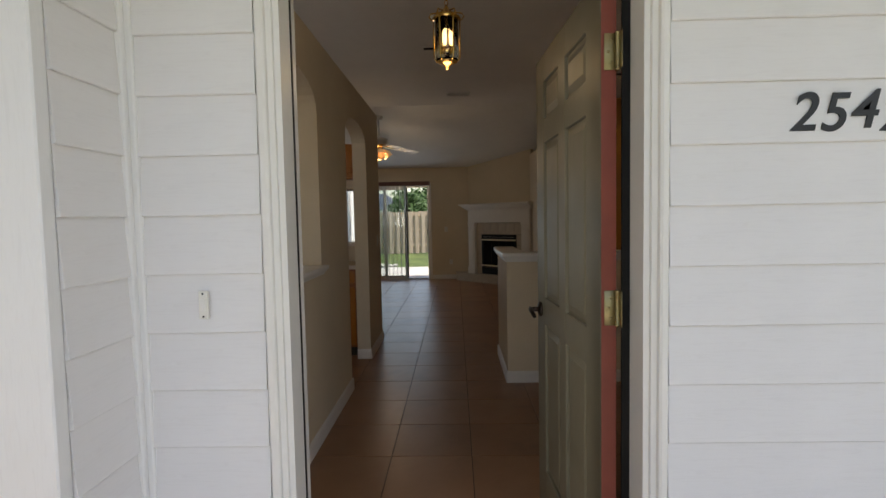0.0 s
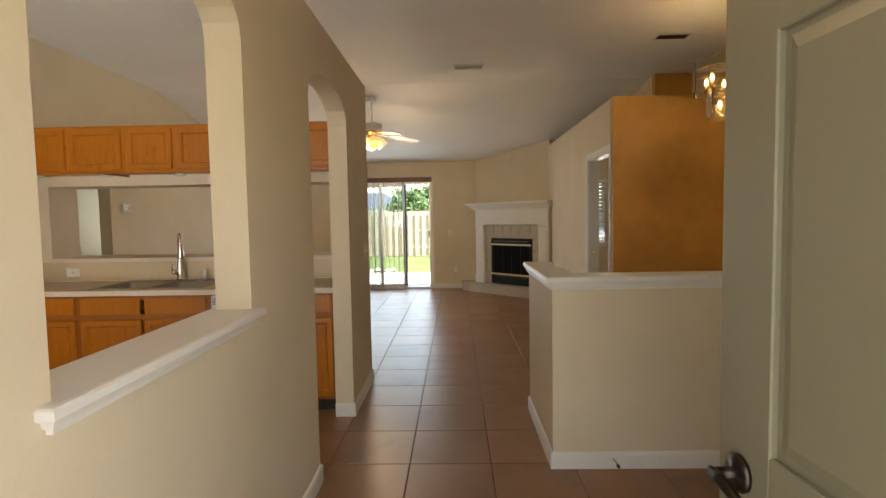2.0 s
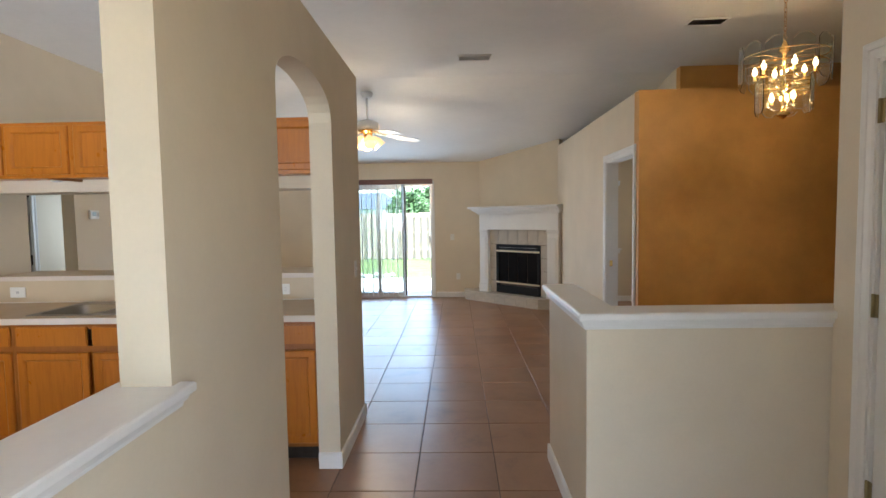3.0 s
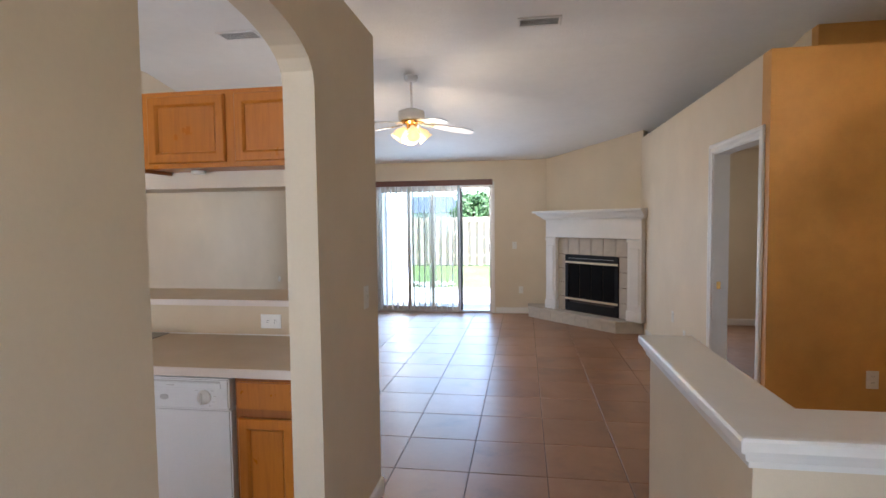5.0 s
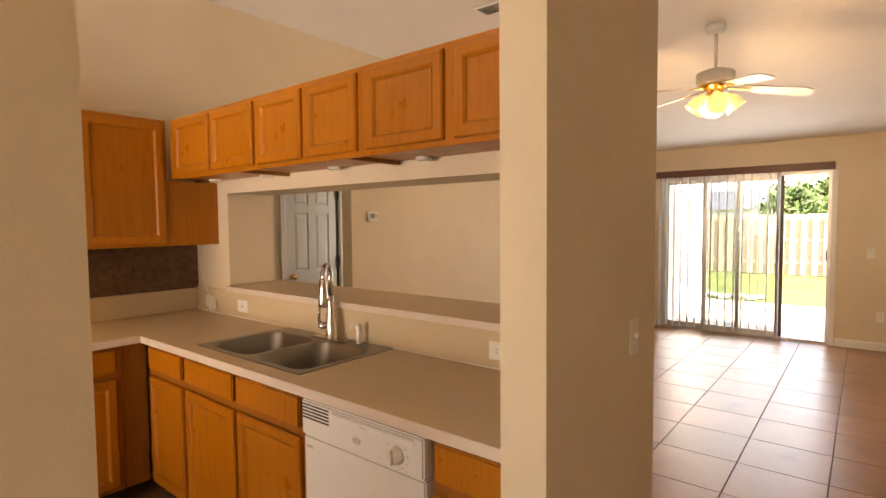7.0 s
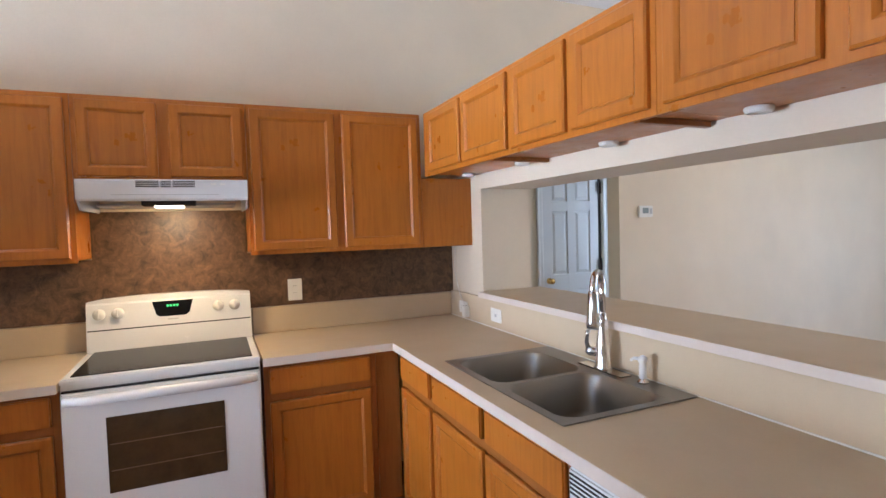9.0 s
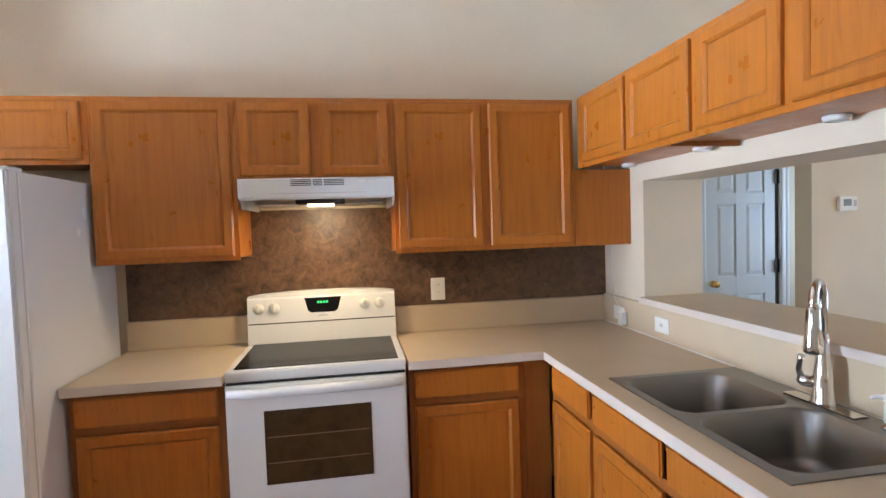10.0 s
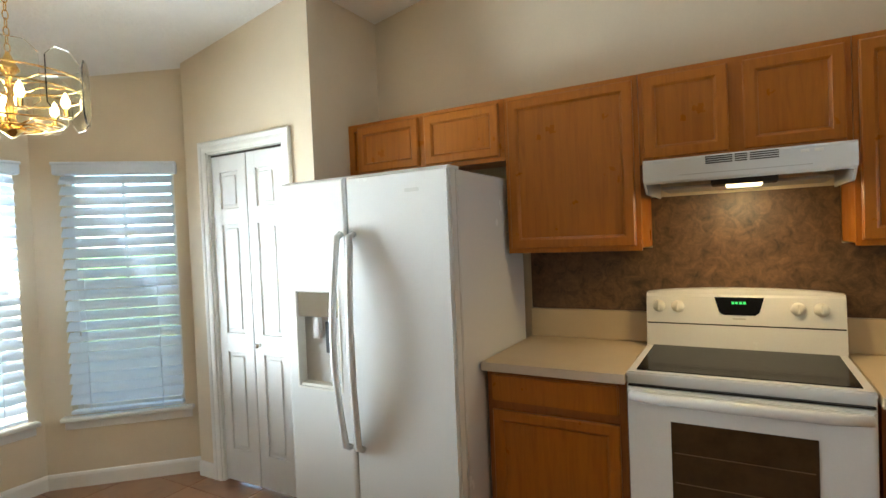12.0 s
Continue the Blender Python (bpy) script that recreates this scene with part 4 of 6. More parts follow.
wt = thing("worktop", Matrix.Translation((-2.2, 5.4, 0.876)), "beige laminate L-shaped worktop with a low backsplash", "worktop")
INV = Matrix.Translation((2.2, -5.4, -0.876))
bm = bmesh.new()
# stove arm right of the stove, corner, sink run round the bowl cut-out: one L-shaped outline with a hole made of strips
hx0, hx1, hy0, hy1 = SX0 + 0.02, SX1 - 0.02, SY0 + 0.02, SY1 - 0.02
for x0, x1, y0, y1 in ((XW + 0.001, -2.831, 4.468, 5.088), (XW + 0.001, -2.831, 5.088, YS - 0.001), (-2.831, hx0, 5.088, YS - 0.001), (hx1, HK - 0.001, 5.088, YS - 0.001), (hx0, hx1, 5.088, hy0), (hx0, hx1, hy1, YS - 0.001)):
    box(bm, x0, x1, y0, y1, 0.876, 0.914)
bmesh.ops.remove_doubles(bm, verts=bm.verts, dist=1e-5)
bm.transform(INV)
part("top", bm, LAMINATE, wt)
bm = bx(XW + 0.001, XW + 0.02, 4.468, YS - 0.02, 0.9145, 1.062, bevel=0.003)
bm.transform(INV)
part("backsplash_strip", bm, LAMINATE, wt)
bm = bx(XW + 0.02, HK - 0.001, YS - 0.02, YS - 0.001, 0.9145, 1.074, bevel=0.003)
bm.transform(INV)
part("backsplash_strip", bm, LAMINATE, wt)
bm = bx(XW + 0.02, HK - 0.002, YS - 0.0235, YS - 0.0195, 0.914, 0.919)
bm.transform(INV)
part("caulk_line", bm, WHITEPLASTIC, wt)
for a in ((-2.8285, HK - 0.001, 5.0855, 5.0885, 0.8765, 0.9135), (-2.8315, -2.8285, 4.468, 5.0885, 0.8765, 0.9135)):
    bm = bx(*a)
    bm.transform(INV)
    part("front_edge", bm, EDGEBAND, wt, "pale laminate edge band")
wl = thing("worktop", Matrix.Translation((-3.15, 3.39, 0.876)), "short beige laminate worktop between refrigerator and stove", "worktop")
INV = Matrix.Translation((3.15, -3.39, -0.876))
bm = bx(XW + 0.001, -2.819, 3.093, 3.696, 0.876, 0.914, bevel=0.003)
bm.transform(INV)
part("top", bm, LAMINATE, wl)
bm = bx(-2.8195, -2.8165, 3.093, 3.696, 0.8765, 0.9135)
bm.transform(INV)
part("front_edge", bm, EDGEBAND, wl, "pale laminate edge band")
bm = bx(XW + 0.001, XW + 0.02, 3.093, 3.696, 0.9145, 1.062, bevel=0.003)
bm.transform(INV)
part("backsplash_strip", bm, LAMINATE, wl)
bar = thing("bar_ledge", Matrix.Translation((-1.8, 5.87, 1.077)), "beige laminate bar ledge on the sink wall", "worktop")
part("top", bx(-1.238, 1.253, -0.187, 0.24, 0, 0.028, bevel=0.003), LAMINATE, bar)
part("front_edge", bx(-1.238, 1.253, -0.1905, -0.1872, -0.004, 0.0275, bevel=0.001), EDGEBAND, bar)

sp = thing("backsplash", Matrix.Translation((XW, 4.4, 1.064)), "brown mottled backsplash panel behind the stove", "backsplash")
part("panel", box(bx(0.001, 0.006, -1.30, YS - 4.4, 0, 0.31), 0.0015, 0.0065, 3.722 - 4.4, 4.458 - 4.4, 0.31, 0.55), SPLASH, sp)

# sink
sk = thing("kitchen_sink", Matrix.Translation(((SX0 + SX1) / 2, (SY0 + SY1) / 2, 0.914)), "double-bowl stainless steel drop-in sink", "sink")
w2, d2 = (SX1 - SX0) / 2, (SY1 - SY0) / 2


def bowl(bm, x0, x1, y0, y1, depth):
    """A rounded bowl whose rim meets the deck."""
    def ring(a, b, c, d, r, z, n=6):
        pts = []
        for cx, cy, a0 in ((b - r, d - r, 0), (a + r, d - r, 90), (a + r, c + r, 180), (b - r, c + r, 270)):
            for i in range(n + 1):
                t = radians(a0 + 90 * i / n)
                pts.append(bm.verts.new((cx + r * math.cos(t), cy + r * math.sin(t), z)))
        return pts
    levels = [(0, 0.07, 0.004), (0.006, 0.068, -0.006), (0.012, 0.066, -depth * 0.8), (0.02, 0.062, -depth * 0.93), (0.05, 0.05, -depth)]
    rings = [ring(x0 + i, x1 - i, y0 + i, y1 - i, r, z) for i, r, z in levels]
    for a, b in zip(rings, rings[1:]):
        for k in range(len(a)):
            f = bm.faces.new((a[k], a[(k + 1) % len(a)], b[(k + 1) % len(b)], b[k]))
            f.smooth = True
    bm.faces.new(rings[-1])
    return rings[0]


def deck(bm, holes):
    """Deck with the holes filled round by a grid of strips."""
    xs = [-w2, holes[0][0], holes[0][1], holes[1][0], holes[1][1], w2]
    ys = [-d2, holes[0][2], holes[0][3], d2]
    grid = [[bm.verts.new((x, y, 0.005)) for y in ys] for x in xs]
    faces = [bm.faces.new((grid[i][j], grid[i + 1][j], grid[i + 1][j + 1], grid[i][j + 1])) for i in range(5) for j in range(3) if not (j == 1 and i in (1, 3))]
    made = bmesh.ops.extrude_face_region(bm, geom=faces)
    for g in made["geom"]:
        if isinstance(g, bmesh.types.BMVert):
            g.co.z = 0.0005
    bmesh.ops.recalc_face_normals(bm, faces=bm.faces)


H = [(-w2 + 0.03, -0.012, -d2 + 0.03, d2 - 0.10), (0.012, w2 - 0.03, -d2 + 0.03, d2 - 0.10)]
bm = bmesh.new()
deck(bm, H)
part("deck", bm, STEEL, sk)
for hx in H:
    bm = bmesh.new()
    first = bowl(bm, *hx, 0.17)
    # corner gussets between the rounded bowl and the square cut-out
    cs = [(hx[1], hx[3]), (hx[0], hx[3]), (hx[0], hx[2]), (hx[1], hx[2])]
    for k, c in enumerate(cs):
        v = bm.verts.new((*c, 0.005))
        for i in range(6):
            bm.faces.new((v, first[k * 7 + i], first[k * 7 + i + 1]))
    bmesh.ops.recalc_face_normals(bm, faces=bm.faces)
    b = part("bowl", bm, STEEL, sk)
    cx, cy = (hx[0] + hx[1]) / 2, (hx[2] + hx[3]) / 2
    part("drain", lathe(bmesh.new(), [(0.045, -0.168), (0.042, -0.166), (0.03, -0.169), (0, -0.1695)], 18, Matrix.Translation((cx, cy, 0.0))), CHROME, b)

TURN = radians(32)
fc = thing("kitchen_faucet", Matrix.Translation((-1.925, 5.637, 0.919)) @ Matrix.Rotation(TURN, 4, "Z"), "tall chrome pull-down gooseneck faucet", "faucet")
bp = part("base_plate", bx(-0.125, 0.125, -0.028, 0.028, 0, 0.007, bevel=0.006, seg=2), CHROME, fc)
bp.matrix_basis = Matrix.Rotation(-TURN, 4, "Z")
part("body", lathe(bmesh.new(), [(0.034, 0.006), (0.034, 0.014), (0.029, 0.024), (0.028, 0.085), (0.026, 0.10), (0.020, 0.14), (0.0165, 0.19), (0.0145, 0.22)], 24), CHROME, fc)
path = [(0, 0, 0.20), (0, 0, 0.305)] + [(0, -0.052 + 0.052 * math.cos(radians(a)), 0.328 + 0.052 * math.sin(radians(a))) for a in range(0, 181, 12)] + [(0, -0.105, 0.30)]
part("neck", tube(bmesh.new(), path, 0.013, 16), CHROME, fc)
sh = part("spray_head", lathe(bmesh.new(), [(0.0145, 0.317), (0.018, 0.308), (0.020, 0.26), (0.0255, 0.205), (0.026, 0.187), (0.023, 0.181), (0, 0.181)], 22, Matrix.Translation((0, -0.106, 0))), CHROME, fc)
part("spray_face", lathe(bmesh.new(), [(0.020, 0.1815), (0.019, 0.178), (0, 0.178)], 18, Matrix.Translation((0, -0.106, 0))), GREYPLASTIC, sh)
bm = tube(bmesh.new(), [(-0.018, 0, 0.068), (-0.046, -0.004, 0.070), (-0.056, -0.005, 0.071), (-0.066, -0.006, 0.071)], [0.019, 0.019, 0.017, 0.008], 16)
tube(bm, [(-0.054, -0.006, 0.078), (-0.060, -0.010, 0.105), (-0.054, -0.018, 0.135), (-0.050, -0.022, 0.152)], [0.010, 0.009, 0.0075, 0.010], 12)
part("lever", bm, CHROME, fc)
so = thing("soap_dispenser", Matrix.Translation((-1.73, 5.645, 0.919)), "small white soap dispenser on the sink", "soap dispenser")
part("collar", lathe(bmesh.new(), [(0.02, 0), (0.02, 0.006), (0.012, 0.012), (0.011, 0.02)], 16), CHROME, so)
bm = lathe(bmesh.new(), [(0.013, 0.018), (0.013, 0.06), (0.011, 0.07), (0.015, 0.075), (0.015, 0.09), (0.006, 0.097), (0, 0.098)], 16)
tube(bm, [(0, 0, 0.083), (-0.02, -0.02, 0.086), (-0.028, -0.03, 0.078)], [0.007, 0.006, 0.005], 8)
part("pump", bm, WHITEPLASTIC, so)

# dishwasher
dw = thing("dishwasher", RUN_SINK @ Matrix.Translation((-1.428, 0, 0)), "white built-in dishwasher with a round dial", "dishwasher")
part("door", bx(0.004, 0.594, -0.012, 0.04, 0.105, 0.735, bevel=0.006, seg=2), APPLIANCE, dw)
cp = part("control_panel", bx(0.004, 0.594, -0.02, 0.04, 0.739, 0.868, bevel=0.006, seg=2), APPLIANCE, dw)
# dark strip filling the gap below the worktop in place of its shade
part("top_gap_shade", bx(0.003, 0.597, 0.0, 0.04, 0.8685, 0.8755), GAPSHADE, dw)
part("body", bx(0.0, 0.598, 0.041, 0.58, 0.09, 0.866), GREYPLASTIC, dw)
part("toe_panel", bx(0.006, 0.592, 0.05, 0.07, 0.0, 0.1), APPLIANCE, dw)
# dark strips laid on the panel for the shade inside the slots
for i in range(5):
    part("vent_slot", bx(0.012, 0.158, -0.0215, -0.0195, 0.802 + i * 0.012, 0.8075 + i * 0.012), GAPSHADE, cp)
bm = lathe(bmesh.new(), [(0.03, 0), (0.03, 0.006), (0.024, 0.008), (0.021, 0.022), (0, 0.023)], 24, Matrix.Translation((0.485, -0.02, 0.79)) @ Matrix.Rotation(radians(90), 4, "X"))
part("dial", bm, WHITEPLASTIC, cp)
part("dial_grip", bx(0.480, 0.490, -0.052, -0.042, 0.765, 0.815, bevel=0.003), WHITEPLASTIC, cp)
for k in range(7):
    t = radians(-60 + 200 * k / 6)
    x, z = 0.485 + 0.046 * math.cos(t), 0.79 + 0.042 * math.sin(t)
    part("dial_mark", bx(x - 0.006, x + 0.006, -0.0208, -0.0195, z - 0.0012, z + 0.0012), GREYPLASTIC, cp)
part("latch_mark", lathe(bmesh.new(), [(0.020, 0.0), (0.020, 0.0012), (0.017, 0.0014), (0, 0.0012)], 24, Matrix.Translation((0.30, -0.0198, 0.785)) @ Matrix.Diagonal((1, 1, 0.6, 1)) @ Matrix.Rotation(radians(90), 4, "X")), GREYPLASTIC, cp)
part("handle_recess", bx(0.175, 0.56, -0.0235, -0.0195, 0.826, 0.850, bevel=0.0015), APPLIANCE, cp)
part("handle_slot", bx(0.178, 0.557, -0.0215, -0.0198, 0.852, 0.858), GREYPLASTIC, cp)
part("handle_label", bx(0.315, 0.350, -0.0242, -0.0232, 0.836, 0.840), GREYPLASTIC, cp)
part("badge", bx(0.02, 0.055, -0.0135, -0.0115, 0.69, 0.70), GREYPLASTIC, dw)

# stove
SV = RUN_STOVE @ Matrix.Translation((3.70, 0, 0))
sv = thing("electric_range", SV, "white freestanding electric range with a black glass cooktop", "stove")
part("body", bx(0, 0.757, 0.0, 0.60, 0.03, 0.895), APPLIANCE, sv)
ct = part("cooktop_frame", bx(-0.002, 0.759, -0.009, 0.53, 0.894, 0.922, bevel=0.006, seg=2), APPLIANCE, sv)
part("cooktop_glass", bx(0.03, 0.727, 0.025, 0.515, 0.9222, 0.926, bevel=0.001), BLACKGLASS, ct, "black ceramic glass")
bm = bmesh.new()
prism(bm, [(0.50, 0.922), (0.60, 0.922), (0.60, 1.165), (0.54, 1.165), (0.527, 1.15), (0.515, 1.05)], "x", 0.0, 0.757)
bg = part("backguard", bm, APPLIANCE, sv)
bm = bmesh.new()
n = 12
ol = [(0.757 * i / n, 1.166 + 0.02 * math.sin(math.pi * i / n) ** 0.6) for i in range(n + 1)] + [(0.757, 1.16), (0, 1.16)]
prism(bm, ol, "y", 0.533, 0.60)
part("backguard_crown", bm, APPLIANCE, bg)
part("backguard_gap", bx(0.004, 0.753, 0.512, 0.53, 1.022, 1.03), BLACK, bg)
tilt = Matrix.Translation((0, 0.5165, 1.05)) @ Matrix.Rotation(radians(-7), 4, "X")
for u in (0.055, 0.135, 0.595, 0.675):
    bm = lathe(bmesh.new(), [(0.028, 0), (0.028, 0.005), (0.023, 0.01), (0.02, 0.024), (0, 0.026)], 18, tilt @ Matrix.Translation((u, 0, 0.055)) @ Matrix.Rotation(radians(90), 4, "X"))
    kb = bx(u - 0.004, u + 0.004, -0.03, -0.02, 0.035, 0.075, bevel=0.002)
    kb.transform(tilt)
    tmp = mesh_of("tmp", kb, WHITEPLASTIC)
    bm.from_mesh(tmp)
    part("knob", bm, WHITEPLASTIC, bg)
bm = bmesh.new()
prism(bm, [(0.285, 0.10), (0.475, 0.10), (0.457, 0.035), (0.44, 0.022), (0.32, 0.022), (0.303, 0.035)], "y", -0.004, 0.002)
bm.transform(tilt)
disp = part("display", bm, BLACKGLASS, bg)
for k, (a, b) in enumerate(((0.352, 0.362), (0.366, 0.376), (0.382, 0.392), (0.396, 0.406))):
    dm = bx(a, b, -0.0055, -0.0042, 0.070, 0.081)
    dm.transform(tilt)
    part("digit", dm, GREENLED, disp, "green display digit")
bm = bx(0.355, 0.405, -0.0025, 0.001, 0.003, 0.009)
bm.transform(tilt)
part("badge", bm, GREYPLASTIC, bg)
od = part("oven_door", bx(0.004, 0.753, -0.034, -0.001, 0.26, 0.868, bevel=0.008, seg=2), APPLIANCE, sv)
part("door_window", bx(0.155, 0.60, -0.0365, -0.033, 0.44, 0.755, bevel=0.001), OVENGLASS, od, "smoked glass oven window")
for z in (0.53, 0.64):
    part("oven_rack_line", bx(0.165, 0.59, -0.0372, -0.0364, z, z + 0.004), plain("oven_rack", (0.12, 0.06, 0.025), 0.4), od)
bm = bmesh.new()
tube(bm, [(0.02, -0.045, 0.84), (0.10, -0.066, 0.842), (0.378, -0.074, 0.843), (0.657, -0.066, 0.842), (0.737, -0.045, 0.84)], [0.017, 0.02, 0.021, 0.02, 0.017], 12)
box(bm, 0.012, 0.05, -0.05, -0.03, 0.825, 0.857, 0.006)
box(bm, 0.707, 0.745, -0.05, -0.03, 0.825, 0.857, 0.006)
part("handle", bm, APPLIANCE, od)
part("vent_gap", bx(0.006, 0.751, -0.02, -0.001, 0.870, 0.8755), BLACK, sv)
part("storage_drawer", bx(0.004, 0.753, -0.03, -0.001, 0.045, 0.252, bevel=0.008, seg=2), APPLIANCE, sv)
part("kick", bx(0.02, 0.737, 0.03, 0.05, 0.0, 0.04), BLACK, sv)

# hood
HDW = 0.686
hd = thing("range_hood", UP_STOVE @ Matrix.Translation((3.760, 0, 0)), "white under-cabinet range hood with a lit lamp", "range hood")
bm = bmesh.new()
prism(bm, [(0.318, 1.738), (-0.148, 1.738), (-0.156, 1.730), (-0.156, 1.652), (-0.150, 1.642), (-0.138, 1.642), (-0.138, 1.700), (0.318, 1.700)], "x", 0.0, HDW)
for v in bm.verts:
    if v.co.z < 1.645 and v.co.y < 0:
        v.co.x = HDW / 2 + (v.co.x - HDW / 2) * 0.96
part("shell", bm, APPLIANCE, hd)
for x0, x1 in ((0.0, 0.008), (HDW - 0.008, HDW)):
    bm = prism(bmesh.new(), [(0.318, 1.699), (-0.137, 1.699), (-0.137, 1.645), (-0.085, 1.606), (0.318, 1.606)], "x", x0, x1)
    part("end_panel", bm, APPLIANCE, hd)
# slots are dark strips on the face, shade by colour
for g0, g1 in ((0.225, 0.315), (0.323, 0.363), (0.371, 0.461)):
    for i in range(4):
        part("vent_slot", bx(g0, g1, -0.1575, -0.1555, 1.703 + i * 0.008, 1.707 + i * 0.008), GAPSHADE, hd)
for x0 in (0.525, 0.565):
    part("switch", bx(x0, x0 + 0.025, -0.1585, -0.155, 1.712, 1.722, bevel=0.001), WHITEPLASTIC, hd)
part("trim_line", bx(0.13, 0.56, -0.1572, -0.1555, 1.668, 1.6705), GREYPLASTIC, hd)
part("filter", bx(0.05, HDW - 0.05, -0.02, 0.26, 1.625, 1.637, bevel=0.002), GREYPLASTIC, hd)
part("lamp_housing", bx(0.24, 0.46, -0.125, -0.022, 1.622, 1.69, bevel=0.003), GAPSHADE, hd)
part("lamp_lens", bx(0.29, 0.41, -0.118, -0.04, 1.612, 1.628, bevel=0.004), HOODBULB, hd, "glowing lamp lens")
lens = window_light("hood_lamp", (-3.075, 4.10, 1.603), (-3.22, 4.10, 1.0), 0.10, 0.06, 0.5, (1.0, 0.70, 0.34))

# refrigerator
FR = Matrix.Translation((-2.612, 2.137, 0)) @ ROT90
FW, FH, SPL = 0.946, 1.757, 0.402
fr = thing("refrigerator", FR, "white side-by-side refrigerator with curved handles and dispenser", "refrigerator")
part("body", bx(0.004, FW - 0.004, 0.075, 0.80, 0.02, FH - 0.01, bevel=0.004), APPLIANCE, fr)
part("top_hinge_cover", bx(0.01, FW - 0.01, 0.02, 0.11, FH - 0.0095, FH + 0.006, bevel=0.004), APPLIANCE, fr)
part("seal", bx(0.008, FW - 0.008, 0.064, 0.076, 0.10, FH - 0.02), GREYPLASTIC, fr)
part("base_grille", bx(0.01, FW - 0.01, 0.04, 0.08, 0.02, 0.09), GREYPLASTIC, fr)
dz0, dz1, du0, du1 = 0.775, 1.235, 0.07, 0.335
fd = part("freezer_door", ring_frame(0.0, SPL - 0.004, 0.10, FH, [(0.0, 0.064), (0.0, 0.012), (0.004, 0.004), (0.012, 0.0), (0.05, 0.0), (0.05, 0.064)]), APPLIANCE, fr)
bm = bmesh.new()
outer = [(0.05, 0.15), (SPL - 0.054, 0.15), (SPL - 0.054, FH - 0.05), (0.05, FH - 0.05)]
inner = [(du0, dz0), (du1, dz0), (du1, dz1), (du0, dz1)]
loops(bm, [[(x, 0.0, z) for x, z in outer], [(x, 0.0, z) for x, z in inner], [(x, 0.064, z) for x, z in inner], [(x, 0.064, z) for x, z in outer]], close=True)
part("door_face", bm, APPLIANCE, fd)
part("fridge_door", bx(SPL + 0.004, FW, 0, 0.064, 0.10, FH, bevel=0.012, seg=3), APPLIANCE, fr)
part("dispenser", bx(du0, du1, 0.05, 0.0635, dz0, dz1), GREYPLASTIC, fd, "grey water and ice dispenser recess")
part("control_panel", bx(du0 + 0.002, du1 - 0.002, 0.004, 0.05, dz1 - 0.125, dz1 - 0.002, bevel=0.004), CHROME, fd, "glossy dispenser control panel")
part("dispenser_trim", ring_frame(du0 - 0.01, du1 + 0.01, dz0 - 0.012, dz1 + 0.01, [(0.0, 0.0), (0.002, -0.004), (0.010, -0.004), (0.012, 0.002), (0.012, 0.05), (0.006, 0.05), (0.006, 0.0)]), WHITEPLASTIC, fd)
part("spout", bx(0.15, 0.19, 0.02, 0.05, dz1 - 0.23, dz1 - 0.125, bevel=0.004), GREYPLASTIC, fd)
part("paddle", bx(0.215, 0.245, 0.035, 0.05, dz1 - 0.30, dz1 - 0.15, bevel=0.003), BLACK, fd)
part("drip_tray", bx(du0 + 0.01, du1 - 0.01, 0.002, 0.05, dz0 + 0.001, dz0 + 0.014), WHITEPLASTIC, fd)
for u, s in ((SPL - 0.028, 0.3), (SPL + 0.045, 1.6)):
    pts = [(u, -0.004, 1.50)] + [(u + s * 0.02 * math.sin(math.pi * i / 14), -0.035 - 0.06 * math.sin(math.pi * i / 14), 1.485 - 0.95 * i / 14) for i in range(15)] + [(u, -0.004, 0.52)]
    part("handle", tube(bmesh.new(), pts, 0.016, 10), APPLIANCE, fr)
part("badge", bx(0.73, 0.80, -0.0014, 0.001, 1.664, 1.68, bevel=0.0006), ALU, fr, "small grey maker's mark")


# wall plates
def plate(name, m, kind, label, w=0.072, h=0.115):
    p = thing(name, m, label, "switch" if kind == "switch" else "outlet")
    part("plate", bx(-w / 2, w / 2, -0.006, -0.0005, -h / 2, h / 2, bevel=0.003), WHITEPLASTIC, p)
    if kind == "switch":
        part("toggle", bx(-0.005, 0.005, -0.018, -0.006, -0.004, 0.012, bevel=0.002), WHITEPLASTIC, p)
        for z in (-0.03, 0.03):
            part("screw", lathe(bmesh.new(), [(0.003, 0), (0, 0.001)], 8, Matrix.Translation((0, -0.006, z)) @ Matrix.Rotation(radians(90), 4, "X")), NICKEL, p)
    elif kind == "outlet":
        for s in (-1, 1):
            o = (0, s * 0.02) if h > w else (s * 0.02, 0)
            r = part("receptacle", bx(o[0] - 0.014, o[0] + 0.014, -0.0085, -0.0055, o[1] - 0.014, o[1] + 0.014, bevel=0.0013), WHITEPLASTIC, p)
            bm = bmesh.new()
            for dx, dz in ((-0.006, 0.003), (0.006, 0.003)):
                if h > w:
                    box(bm, o[0] + dx - 0.001, o[0] + dx + 0.001, -0.0092, -0.0083, o[1] + dz - 0.004, o[1] + dz + 0.004)
                else:
                    box(bm, o[0] + dz - 0.004, o[0] + dz + 0.004, -0.0092, -0.0083, o[1] + dx - 0.001, o[1] + dx + 0.001)
            part("slots", bm, GAPSHADE, r)
    else:
        part("jack", bx(-0.009, 0.009, -0.008, -0.0055, -0.008, 0.008), GREYPLASTIC, p)
    return p


